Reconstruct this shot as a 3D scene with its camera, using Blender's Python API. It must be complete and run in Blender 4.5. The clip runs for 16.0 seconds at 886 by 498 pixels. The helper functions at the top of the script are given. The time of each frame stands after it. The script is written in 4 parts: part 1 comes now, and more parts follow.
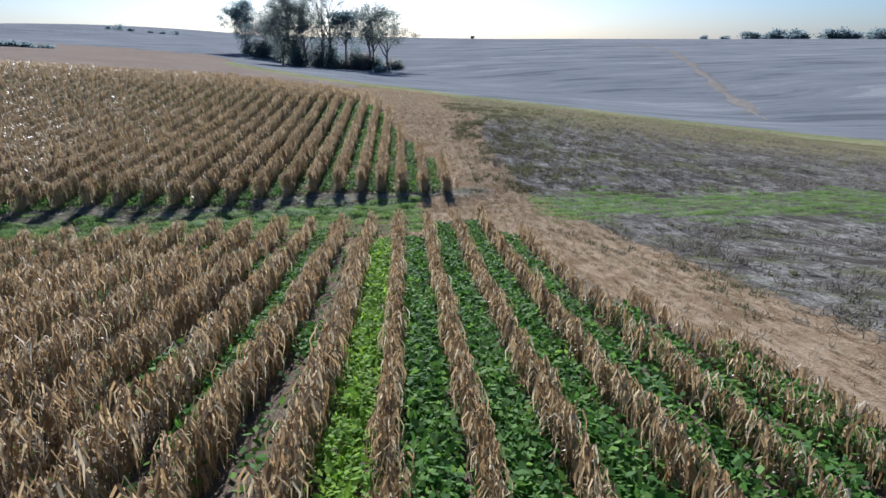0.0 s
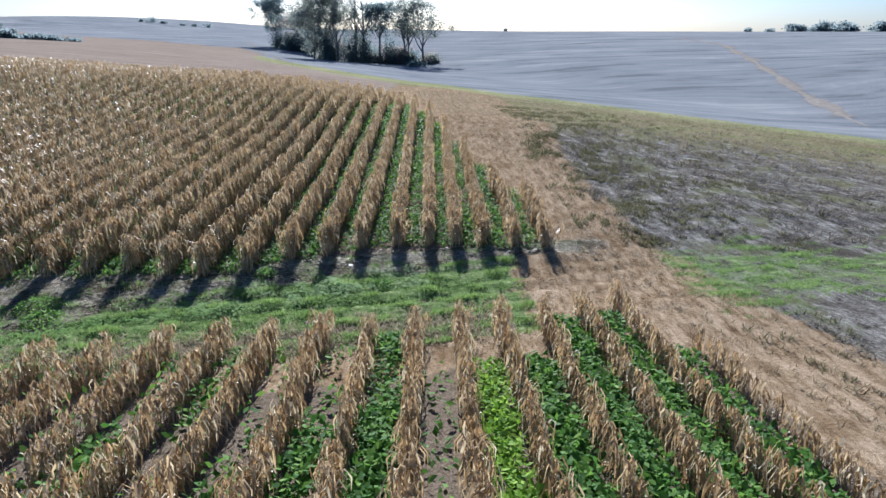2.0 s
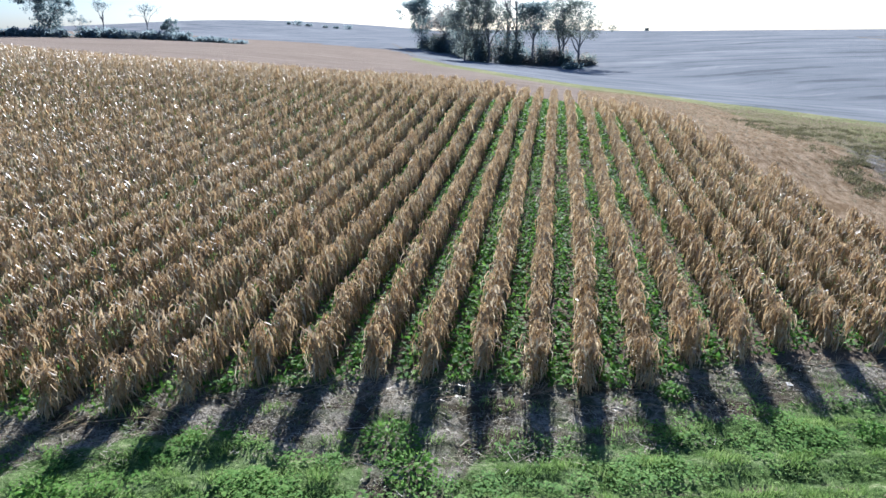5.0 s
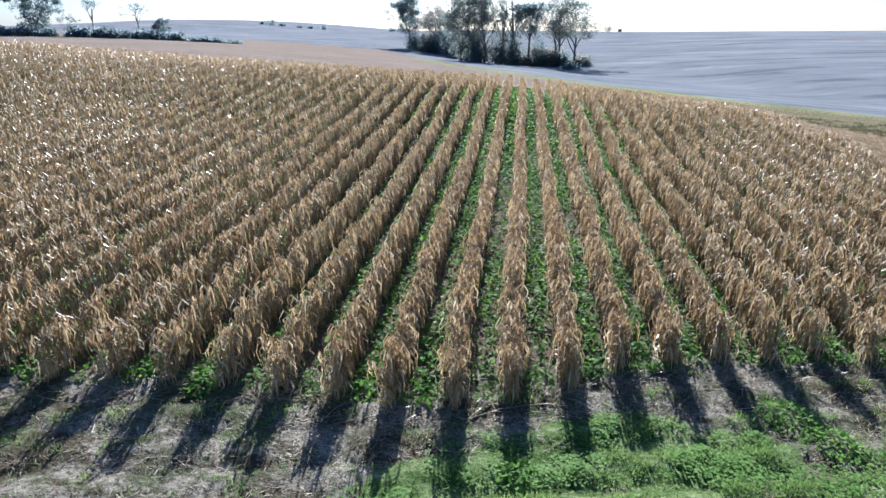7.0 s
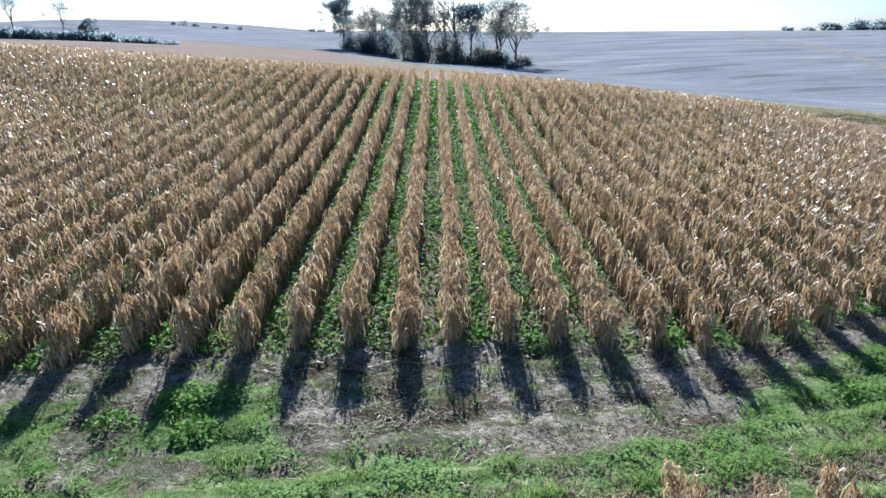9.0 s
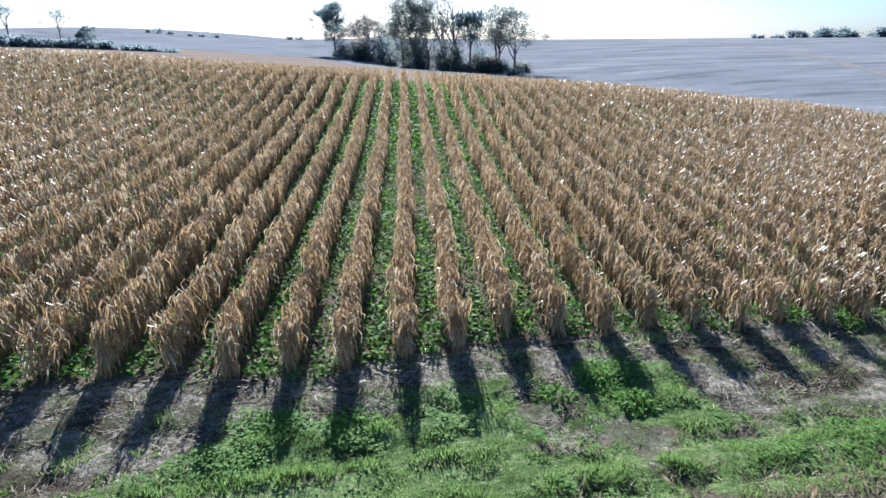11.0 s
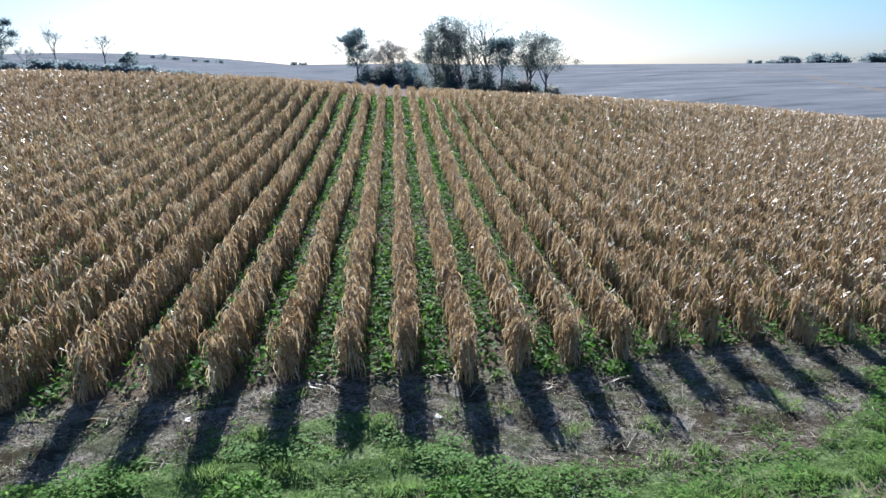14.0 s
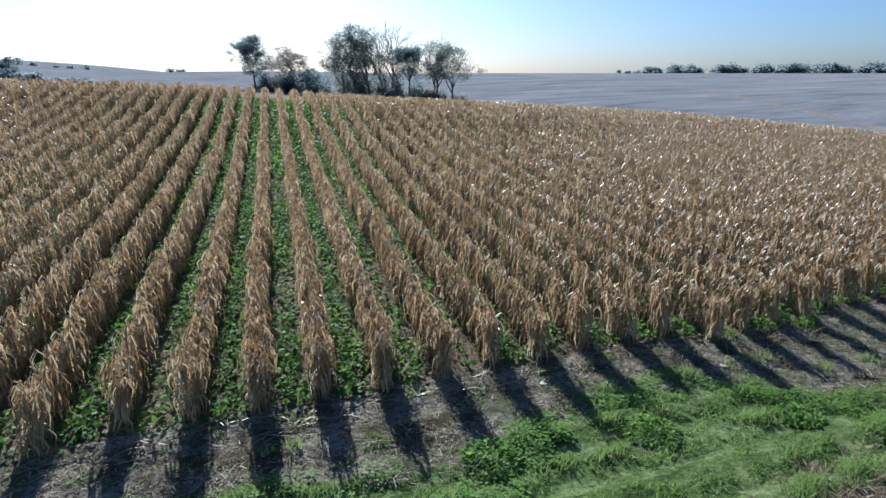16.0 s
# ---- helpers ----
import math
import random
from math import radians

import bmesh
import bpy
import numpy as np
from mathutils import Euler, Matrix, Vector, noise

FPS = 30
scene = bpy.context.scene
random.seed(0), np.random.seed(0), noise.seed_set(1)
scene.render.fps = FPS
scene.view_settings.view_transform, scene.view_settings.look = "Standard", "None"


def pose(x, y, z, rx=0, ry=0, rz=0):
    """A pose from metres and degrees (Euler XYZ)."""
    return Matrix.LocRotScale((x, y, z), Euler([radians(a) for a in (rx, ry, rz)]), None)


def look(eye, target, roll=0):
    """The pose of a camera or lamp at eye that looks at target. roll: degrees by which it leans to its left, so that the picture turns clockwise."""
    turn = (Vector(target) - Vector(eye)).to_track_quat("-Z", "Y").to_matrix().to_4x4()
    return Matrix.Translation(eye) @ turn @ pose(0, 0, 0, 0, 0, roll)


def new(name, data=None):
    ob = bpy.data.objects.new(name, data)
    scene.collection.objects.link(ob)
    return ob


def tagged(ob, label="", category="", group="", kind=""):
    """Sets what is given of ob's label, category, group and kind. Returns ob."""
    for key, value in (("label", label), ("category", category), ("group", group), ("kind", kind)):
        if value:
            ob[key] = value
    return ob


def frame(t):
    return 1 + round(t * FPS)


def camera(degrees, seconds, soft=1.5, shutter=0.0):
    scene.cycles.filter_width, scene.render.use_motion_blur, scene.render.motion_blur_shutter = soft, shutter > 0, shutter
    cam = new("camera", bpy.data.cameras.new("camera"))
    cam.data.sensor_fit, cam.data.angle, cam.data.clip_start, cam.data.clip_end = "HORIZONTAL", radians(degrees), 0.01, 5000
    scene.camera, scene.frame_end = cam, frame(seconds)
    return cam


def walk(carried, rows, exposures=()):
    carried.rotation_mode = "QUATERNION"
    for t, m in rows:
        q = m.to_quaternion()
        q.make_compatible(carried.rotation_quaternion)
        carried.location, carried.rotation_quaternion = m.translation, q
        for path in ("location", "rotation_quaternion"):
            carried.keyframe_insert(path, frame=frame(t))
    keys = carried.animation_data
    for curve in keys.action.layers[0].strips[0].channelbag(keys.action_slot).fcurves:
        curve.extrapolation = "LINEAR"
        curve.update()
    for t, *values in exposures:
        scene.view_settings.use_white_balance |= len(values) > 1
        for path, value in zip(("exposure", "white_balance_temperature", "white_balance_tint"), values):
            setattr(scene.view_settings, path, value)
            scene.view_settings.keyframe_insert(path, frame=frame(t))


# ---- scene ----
cam = camera(70.84, 16.0)
PATH = [
    (0.0, pose(-3.233, 0.000, 9.369, 71.60, -0.28, -3.60)),
    (0.5, pose(-3.659, 3.650, 9.437, 71.03, -0.45, -3.71)),
    (1.0, pose(-4.189, 6.946, 9.447, 71.01, -0.37, -3.76)),
    (1.5, pose(-4.972, 9.854, 9.488, 71.01, -0.36, -3.18)),
    (2.0, pose(-5.951, 12.427, 9.524, 70.97, -0.29, -1.04)),
    (2.5, pose(-7.222, 14.597, 9.550, 70.95, -0.22, 2.30)),
    (3.0, pose(-8.733, 16.396, 9.588, 70.93, -0.15, 5.79)),
    (5.5, pose(-19.222, 20.928, 9.581, 71.00, 0.09, 9.94)),
    (6.0, pose(-21.975, 20.309, 9.564, 71.00, -0.08, 9.03)),
    (6.5, pose(-24.719, 19.433, 9.571, 70.99, -0.12, 8.75)),
    (7.0, pose(-27.465, 18.405, 9.548, 71.03, -0.06, 7.03)),
    (7.5, pose(-30.208, 17.326, 9.559, 71.02, -0.00, 4.62)),
    (8.0, pose(-32.978, 16.298, 9.559, 71.04, 0.05, 2.55)),
    (10.5, pose(-47.200, 14.509, 9.510, 71.07, 0.04, -2.95)),
    (11.0, pose(-50.059, 14.075, 9.494, 71.69, 0.11, -3.23)),
    (11.5, pose(-52.884, 13.677, 9.498, 72.51, 0.10, -3.49)),
    (12.0, pose(-55.668, 13.363, 9.460, 72.97, 0.00, -3.66)),
    (12.5, pose(-58.506, 13.100, 9.410, 73.14, -0.02, -3.85)),
    (13.0, pose(-61.368, 12.861, 9.336, 73.35, -0.12, -4.03)),
    (13.5, pose(-64.263, 12.470, 9.350, 73.51, -0.08, -4.12)),
    (14.0, pose(-67.211, 12.014, 9.424, 73.81, 0.12, -4.21)),
    (14.5, pose(-70.276, 11.551, 9.469, 74.42, -0.04, -4.39)),
    (15.0, pose(-73.251, 11.131, 9.472, 74.57, -0.05, -6.15)),
    (15.5, pose(-76.134, 10.871, 9.536, 74.49, -0.02, -10.07)),
    (16.0, pose(-78.796, 10.967, 9.691, 74.50, -0.17, -14.89)),
]
walk(cam, PATH, exposures=((0.0, 1.10, 5380, 11.5), (1.0, 1.31, 5380, 11.5), (3.0, 1.58, 5380, 11.5), (5.5, 1.74, 5350, 11.5), (10.5, 1.76, 5320, 11.5), (12.5, 1.66, 5320, 11.5), (14.0, 1.48, 5380, 11.5), (16.0, 1.24, 5350, 11)))

# ---- world, sun ----
SUN_ELEVATION = 27.5
world = bpy.data.worlds.new("world")
scene.world = world
world.use_nodes = True
wn = world.node_tree.nodes
sky = wn.new("ShaderNodeTexSky")
sky.sky_type = 'NISHITA'
sky.sun_disc = False
sky.sun_elevation = radians(SUN_ELEVATION)
sky.sun_rotation = radians(-4.0)
sky.air_density, sky.dust_density, sky.ozone_density = 1.0, 1.1, 7.0
wn["Background"].inputs[1].default_value = 0.046
world.node_tree.links.new(sky.outputs[0], wn["Background"].inputs[0])
sun = new("sun", bpy.data.lights.new("sun", 'SUN'))
sun.data.energy, sun.data.angle, sun.data.color = 5.0, radians(0.6), (1.0, 0.94, 0.85)
sun.matrix_world = look((-4.2, 60, 60 * math.tan(radians(SUN_ELEVATION))), (0, 0, 0))

ROW = 1.524          # spacing of the corn rows
rng = np.random.default_rng(7)


# ---- terrain ----
def smooth(a, b, v):
    s = np.clip((np.asarray(v, float) - a) / (b - a), 0, 1)
    return s * s * (3 - 2 * s)


def edge(x):
    """Where the rows of the hillside field end at the grass lane."""
    return 41.8 + 0.30 * x + 0.00113 * x * x


def swell(x, y):
    """The cropped hill: it rises to the left, away past the grassed hollow, and behind the start."""
    x, y = np.clip(x, -100, 40), np.clip(y, 5, 110)
    u, v = x / 50, (y - 40) / 50
    z = -0.212 - 1.62 * u + 0.724 * v + 0.541 * u * u - 2.495 * u * v + 2.13 * v * v
    z = z + 0.267 * u ** 3 - 0.707 * u * u * v - 0.052 * u * v * v + 0.492 * v ** 3
    z = z + 1.484 * (np.maximum(31 - y, 0) / 15) ** 1.2 * smooth(-30, -8, x)
    return z - 0.314 * np.exp(-((edge(x) - 3.5 - y) / 4.5) ** 2)


def height(x, y):
    """Height of the ground: the cropped hill, the grassed valley behind it and the far slope."""
    x, y = np.asarray(x, float), np.asarray(y, float)
    # the hill rolls over at its crest
    rise = 0.012 * np.maximum(-95 - np.clip(x, -160, 0), 0)
    near = swell(x, y) + rise
    crest = 74 + 4.2 * smooth(-6, -30, x) + 5.7 * smooth(-60, -100, x)
    beyond = np.maximum(y - crest, 0)
    fall = swell(x, crest) + rise + 0.024 * np.minimum(beyond, 150) - 0.054 * smooth(-340, 24, x) * np.minimum(beyond, 200)
    k = smooth(-14, 14, y - crest)
    hill = near * (1 - k) + fall * k
    right = smooth(12, 60, x)
    hill = hill * (1 - right) + right * (-1.0 - 0.06 * np.maximum(x - 20, 0) - 0.02 * (y - 60))
    # far slope past the valley line
    d = (x - 62) * 0.729 + (y - 108) * 0.684
    slope = -5.4 + np.where(d > 0, 21 * (1 - np.exp(-np.maximum(d, 0) / 250)), 0.05 * d)
    slope = slope + 3.5 * smooth(150, -120, x) * smooth(330, 700, y) + 24 * smooth(-200, -520, x) * smooth(300, 600, y)
    s = 3.0
    both = np.maximum(hill, slope) + s * np.exp(-np.abs(hill - slope) / s) * 0.3
    return both - 0.012 * np.maximum(np.hypot(x, y) - 950, 0)


END_X = (-81.2, -78.2, -76.5, -74.9, -73.3, -69.9, -66.7, -65.6, -62.8, -61, -59.4, -57.9, -56.2, -54.9, -53.3, -51.8, -50.3, -48.8, -47.2, -45.7, -44.2, -41,
         -39.7, -37, -33.5, -30.5, -27.5, -25.9, -24.3, -21.4, -18.4, -16.8, -14.8, -13.5, -12, -10.7, -9.2, -7.7, -6.3, -4.7, -3.4, -1.9, -0.5)
END_D = (0.1, 0.28, 0.2, 0.4, 0.55, 0.55, 0.4, 0.0, -0.15, 0.16, 0.44, 0.6, 0.49, -0.05, -0.2, -0.15, 0.27, 0.39, 0.87, 0.62, 0.36, 0.15,
         -0.1, 0.0, -0.8, -1.6, -1.45, -0.9, -0.34, -0.1, -0.25, -0.6, -0.75, -0.47, 0.1, 0.46, 0.84, 0.98, 0.87, 0.47, 0.1, -0.3, -0.4)


def row_end(x):
    """Where each row stops, placed to fit the camera's views: some run further out than others."""
    return edge(x) + np.interp(x, END_X, END_D)


def hill_x(k):
    """Where the rows of the hillside field stand; shifted at both sides to fit the camera's views."""
    return (k + float(np.interp(k, (-54, -52, -50, -48, -46, -4, -2), (-0.25, -0.25, -0.17, -0.07, 0, 0, -0.25)))) * ROW


def near_x(k):
    """Where the rows before the lane stand."""
    return (k - 0.2) * ROW - float(np.interp(k, (-5, -2), (0, 0.2)))


def near_edge(x):
    """Where the rows of the field before the lane end."""
    return edge(x) - 8.7 - 0.5 * smooth(-20, -70, x)


# ---- materials ----
def material(name):
    m = bpy.data.materials.new(name)
    m.use_nodes = True
    nt = m.node_tree
    return m, nt, nt.nodes, nt.nodes["Principled BSDF"], nt.nodes["Material Output"]


def ramp(nt, fac, stops, shade=0.66):
    """A colour ramp; shade brings all its colours to the reflectance of dull dry matter."""
    r = nt.nodes.new("ShaderNodeValToRGB")
    while len(r.color_ramp.elements) < len(stops):
        r.color_ramp.elements.new(0.5)
    for e, (p, c) in zip(r.color_ramp.elements, stops):
        e.position, e.color = p, (*(v * shade for v in c), 1)
    nt.links.new(fac, r.inputs[0])
    return r.outputs[0]


def tex(nt, scale, detail=6.0, rough=0.6, coord=None, stretch=None):
    n = nt.nodes.new("ShaderNodeTexNoise")
    n.inputs["Scale"].default_value, n.inputs["Detail"].default_value, n.inputs["Roughness"].default_value = scale, detail, rough
    g = coord or nt.nodes.new("ShaderNodeNewGeometry").outputs["Position"]
    if stretch:
        mp = nt.nodes.new("ShaderNodeMapping")
        mp.inputs["Scale"].default_value = stretch
        nt.links.new(g, mp.inputs[0])
        g = mp.outputs[0]
    nt.links.new(g, n.inputs["Vector"])
    return n.outputs["Fac"]


def swath(nt, scale, turn, long, across, detail=7.0, rough=0.7):
    """Noise drawn out along a heading (degrees from the x axis)."""
    mp = nt.nodes.new("ShaderNodeMapping")
    mp.vector_type = 'TEXTURE'
    mp.inputs["Rotation"].default_value = (0, 0, radians(turn))
    mp.inputs["Scale"].default_value = (long, across, 1)
    nt.links.new(nt.nodes.new("ShaderNodeNewGeometry").outputs["Position"], mp.inputs[0])
    return tex(nt, scale, detail, rough, mp.outputs[0])


def mix(nt, fac, a, b, mode='MIX'):
    n = nt.nodes.new("ShaderNodeMix")
    n.data_type, n.blend_type = 'RGBA', mode
    for socket, v in ((n.inputs[0], fac), (n.inputs[6], a), (n.inputs[7], b)):
        if isinstance(v, (int, float)):
            socket.default_value = v
        elif isinstance(v, tuple):
            socket.default_value = (*v, 1)
        else:
            nt.links.new(v, socket)
    return n.outputs[2]


def math_node(nt, op, a, b=0.0, clamp=False):
    n = nt.nodes.new("ShaderNodeMath")
    n.operation, n.use_clamp = op, clamp
    for socket, v in ((n.inputs[0], a), (n.inputs[1], b)):
        if isinstance(v, (int, float)):
            socket.default_value = v
        else:
            nt.links.new(v, socket)
    return n.outputs[0]


def leaf_material(name, stops, glow=0.35, rough=0.55, spec=0.3, patch=0.0):
    """Thin leaves: colour varies leaf by leaf, and light shines through."""
    m, nt, nodes, bsdf, out = material(name)
    geo = nodes.new("ShaderNodeNewGeometry")
    fac = geo.outputs["Random Per Island"]
    if patch:
        big = tex(nt, 0.35, 3)
        fac = math_node(nt, 'ADD', math_node(nt, 'MULTIPLY', fac, 1 - patch), math_node(nt, 'MULTIPLY', big, patch))
    col = ramp(nt, fac, stops)
    grain = tex(nt, 40, 3)
    col = mix(nt, math_node(nt, 'MULTIPLY', grain, 0.3), col, (0.05, 0.035, 0.02))
    nt.links.new(col, bsdf.inputs["Base Color"])
    bsdf.inputs["Roughness"].default_value = rough
    bsdf.inputs["Specular IOR Level"].default_value = spec
    tr = nodes.new("ShaderNodeBsdfTranslucent")
    nt.links.new(col, tr.inputs[0])
    mx = nodes.new("ShaderNodeMixShader")
    mx.inputs[0].default_value = glow
    nt.links.new(bsdf.outputs[0], mx.inputs[1])
    nt.links.new(tr.outputs[0], mx.inputs[2])
    nt.links.new(mx.outputs[0], out.inputs[0])
    return m


CORN = leaf_material("dry_corn", ((0.0, (0.27, 0.156, 0.068)), (0.3, (0.58, 0.382, 0.175)), (0.7, (0.89, 0.655, 0.365)), (1.0, (1.0, 0.93, 0.69))), 0.40, 0.42, 0.42, patch=0.2)
GREEN = leaf_material("cover_crop_leaf", ((0.0, (0.03, 0.095, 0.018)), (0.4, (0.10, 0.26, 0.04)), (0.7, (0.24, 0.44, 0.07)), (1.0, (0.44, 0.60, 0.14))), 0.45, 0.7, 0.12, patch=0.45)
LIME = leaf_material("lime_cover_leaf", ((0.0, (0.10, 0.25, 0.02)), (0.4, (0.26, 0.49, 0.04)), (1.0, (0.56, 0.78, 0.12))), 0.5, 0.7, 0.12, patch=0.3)
WEEDLEAF = leaf_material("weed_leaf", ((0.0, (0.07, 0.19, 0.03)), (0.45, (0.21, 0.43, 0.075)), (1.0, (0.47, 0.67, 0.17))), 0.5, 0.7, 0.12, patch=0.45)
GRASS = leaf_material("lane_grass", ((0.0, (0.15, 0.27, 0.06)), (0.45, (0.29, 0.47, 0.12)), (0.8, (0.48, 0.62, 0.21)), (1.0, (0.78, 0.77, 0.45))), 0.45, 0.7, 0.12, patch=0.4)
DULL = leaf_material("olive_grass", ((0.0, (0.07, 0.07, 0.035)), (0.5, (0.18, 0.175, 0.085)), (1.0, (0.34, 0.31, 0.17))), 0.4, 0.8, 0.1, patch=0.3)
STRAW = leaf_material("corn_litter", ((0.0, (0.08, 0.06, 0.035)), (0.45, (0.32, 0.26, 0.17)), (0.8, (0.62, 0.54, 0.38)), (1.0, (0.98, 0.9, 0.72))), 0.12, 0.8, 0.12)
WEED = leaf_material("dead_weed", ((0.0, (0.07, 0.06, 0.048)), (0.5, (0.24, 0.205, 0.17)), (0.85, (0.44, 0.40, 0.34)), (1.0, (0.76, 0.73, 0.66))), 0.4, 0.8, 0.1, patch=0.3)
STALK = leaf_material("corn_stalk", ((0.0, (0.26, 0.17, 0.10)), (1.0, (0.60, 0.47, 0.30))), 0.05, 0.6, 0.25)
HUSK = leaf_material("corn_husk", ((0.0, (0.80, 0.74, 0.62)), (1.0, (1.0, 0.96, 0.86))), 0.3, 0.5, 0.3)
DRY = leaf_material("dry_grass", ((0.0, (0.14, 0.095, 0.05)), (0.5, (0.42, 0.355, 0.23)), (1.0, (0.72, 0.61, 0.44))), 0.45, 0.7, 0.2, patch=0.3)


def ground_material():
    m, nt, nodes, bsdf, out = material("field_ground")

    def zone(name):
        a = nodes.new("ShaderNodeAttribute")
        a.attribute_name = name
        return a.outputs["Fac"]

    fine, mid, big = tex(nt, 9, 8, 0.7), tex(nt, 1.1, 6, 0.65), tex(nt, 0.12, 5)

    def edged(name, wob=0.9):
        z = math_node(nt, 'ADD', zone(name), math_node(nt, 'MULTIPLY', math_node(nt, 'SUBTRACT', mid, 0.5), wob))
        n = nodes.new("ShaderNodeMapRange")
        n.interpolation_type = 'SMOOTHSTEP'
        n.inputs[1].default_value, n.inputs[2].default_value = 0.38, 0.62
        nt.links.new(z, n.inputs[0])
        return n.outputs[0]

    soil = ramp(nt, mix(nt, 0.5, fine, tex(nt, 22, 5, 0.7)), ((0.3, (0.07, 0.053, 0.038)), (0.5, (0.21, 0.165, 0.12)), (0.75, (0.42, 0.345, 0.265))))
    straw = ramp(nt, mix(nt, 0.4, tex(nt, 5, 8, 0.8), tex(nt, 28, 5, 0.7)), ((0.39, (0.038, 0.032, 0.023)), (0.46, (0.19, 0.165, 0.125)), (0.53, (0.47, 0.415, 0.325))))
    straw = mix(nt, ramp(nt, tex(nt, 0.8, 6, 0.7), ((0.46, (0, 0, 0)), (0.56, (0.75, 0.75, 0.75))), 1.0), straw, (0.062, 0.075, 0.034))
    straw = mix(nt, ramp(nt, tex(nt, 0.6, 6, 0.75, stretch=(0.7, 1.3, 1)), ((0.5, (0, 0, 0)), (0.58, (0.85, 0.85, 0.85))), 1.0), straw, (0.06, 0.046, 0.03))
    green = ramp(nt, mix(nt, 0.45, mix(nt, 0.4, tex(nt, 3.2, 8, 0.75), fine), swath(nt, 1.4, 11, 4.0, 0.8)), ((0.38, (0.03, 0.05, 0.016)), (0.47, (0.115, 0.175, 0.055)), (0.54, (0.235, 0.305, 0.12)), (0.62, (0.46, 0.47, 0.25))))
    dirt = ramp(nt, mix(nt, 0.35, tex(nt, 1.6, 8, 0.75, stretch=(1.6, 0.45, 1)), fine), ((0.38, (0.10, 0.066, 0.037)), (0.45, (0.235, 0.162, 0.095)), (0.52, (0.39, 0.285, 0.18)), (0.62, (0.53, 0.41, 0.285))))
    dirt = mix(nt, ramp(nt, tex(nt, 0.55, 6, 0.65), ((0.52, (0, 0, 0)), (0.64, (0.7, 0.7, 0.7))), 1.0), dirt, (0.15, 0.10, 0.055))
    weeds = ramp(nt, mix(nt, 0.3, mix(nt, 0.5, tex(nt, 1.1, 7, 0.7), swath(nt, 2.0, 100, 3.0, 0.6, 9, 0.8)), fine), ((0.41, (0.03, 0.026, 0.021)), (0.465, (0.135, 0.122, 0.105)), (0.52, (0.26, 0.24, 0.21)), (0.59, (0.54, 0.50, 0.445))))
    weeds = mix(nt, ramp(nt, tex(nt, 0.24, 6, 0.7), ((0.5, (0, 0, 0)), (0.62, (0.7, 0.7, 0.7))), 1.0), weeds, (0.10, 0.105, 0.04))
    weeds = mix(nt, ramp(nt, swath(nt, 0.35, 140, 3.0, 0.8, 6, 0.7), ((0.52, (0, 0, 0)), (0.62, (0.85, 0.85, 0.85))), 1.0), weeds, (0.055, 0.047, 0.038))
    dry = ramp(nt, mix(nt, 0.5, fine, swath(nt, 0.3, 150, 4, 0.8)), ((0.3, (0.10, 0.09, 0.05)), (0.48, (0.21, 0.18, 0.10)), (0.58, (0.32, 0.27, 0.17)), (0.7, (0.42, 0.36, 0.25))))
    dry = mix(nt, ramp(nt, tex(nt, 0.16, 7, 0.7), ((0.46, (0, 0, 0)), (0.64, (0.7, 0.7, 0.7))), 1.0), dry, (0.13, 0.15, 0.055))
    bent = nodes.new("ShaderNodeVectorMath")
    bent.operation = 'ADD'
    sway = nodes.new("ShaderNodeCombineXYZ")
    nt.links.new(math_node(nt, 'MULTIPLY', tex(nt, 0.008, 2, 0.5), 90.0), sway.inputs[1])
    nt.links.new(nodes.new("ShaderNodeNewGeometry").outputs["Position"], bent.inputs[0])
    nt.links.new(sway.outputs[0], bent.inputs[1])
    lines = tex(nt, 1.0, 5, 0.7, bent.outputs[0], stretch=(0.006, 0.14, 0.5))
    # far field's grey is blued, haze painted into the stubble colour
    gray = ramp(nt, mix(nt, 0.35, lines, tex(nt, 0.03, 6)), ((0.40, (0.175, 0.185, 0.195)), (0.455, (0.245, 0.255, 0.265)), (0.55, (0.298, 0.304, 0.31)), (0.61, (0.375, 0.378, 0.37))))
    tan = ramp(nt, mix(nt, 0.5, tex(nt, 1.0, 4, 0.6, stretch=(0.02, 0.25, 1)), fine), ((0.3, (0.21, 0.165, 0.125)), (0.5, (0.32, 0.255, 0.20)), (0.7, (0.43, 0.35, 0.28))))
    lush = ramp(nt, mix(nt, 0.5, mid, big), ((0.35, (0.20, 0.21, 0.10)), (0.5, (0.30, 0.305, 0.15)), (0.65, (0.42, 0.385, 0.215))))
    col = soil
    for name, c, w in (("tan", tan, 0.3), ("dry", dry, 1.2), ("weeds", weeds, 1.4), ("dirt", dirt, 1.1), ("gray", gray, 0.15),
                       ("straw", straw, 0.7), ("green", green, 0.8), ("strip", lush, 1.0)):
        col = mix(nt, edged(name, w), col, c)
    nt.links.new(col, bsdf.inputs["Base Color"])
    bsdf.inputs["Roughness"].default_value = 1.0
    bsdf.inputs["Specular IOR Level"].default_value = 0.0
    bump = nodes.new("ShaderNodeBump")
    bump.inputs["Strength"].default_value, bump.inputs["Distance"].default_value = 1.0, 0.2
    nt.links.new(mix(nt, 0.5, fine, mid), bump.inputs["Height"])
    nt.links.new(bump.outputs[0], bsdf.inputs["Normal"])
    return m


def bark_material(name, dark, light):
    m, nt, nodes, bsdf, out = material(name)
    nt.links.new(ramp(nt, tex(nt, 3, 6, 0.7, stretch=(1, 1, 0.15)), ((0.3, dark), (0.7, light))), bsdf.inputs["Base Color"])
    bsdf.inputs["Roughness"].default_value = 0.9
    return m


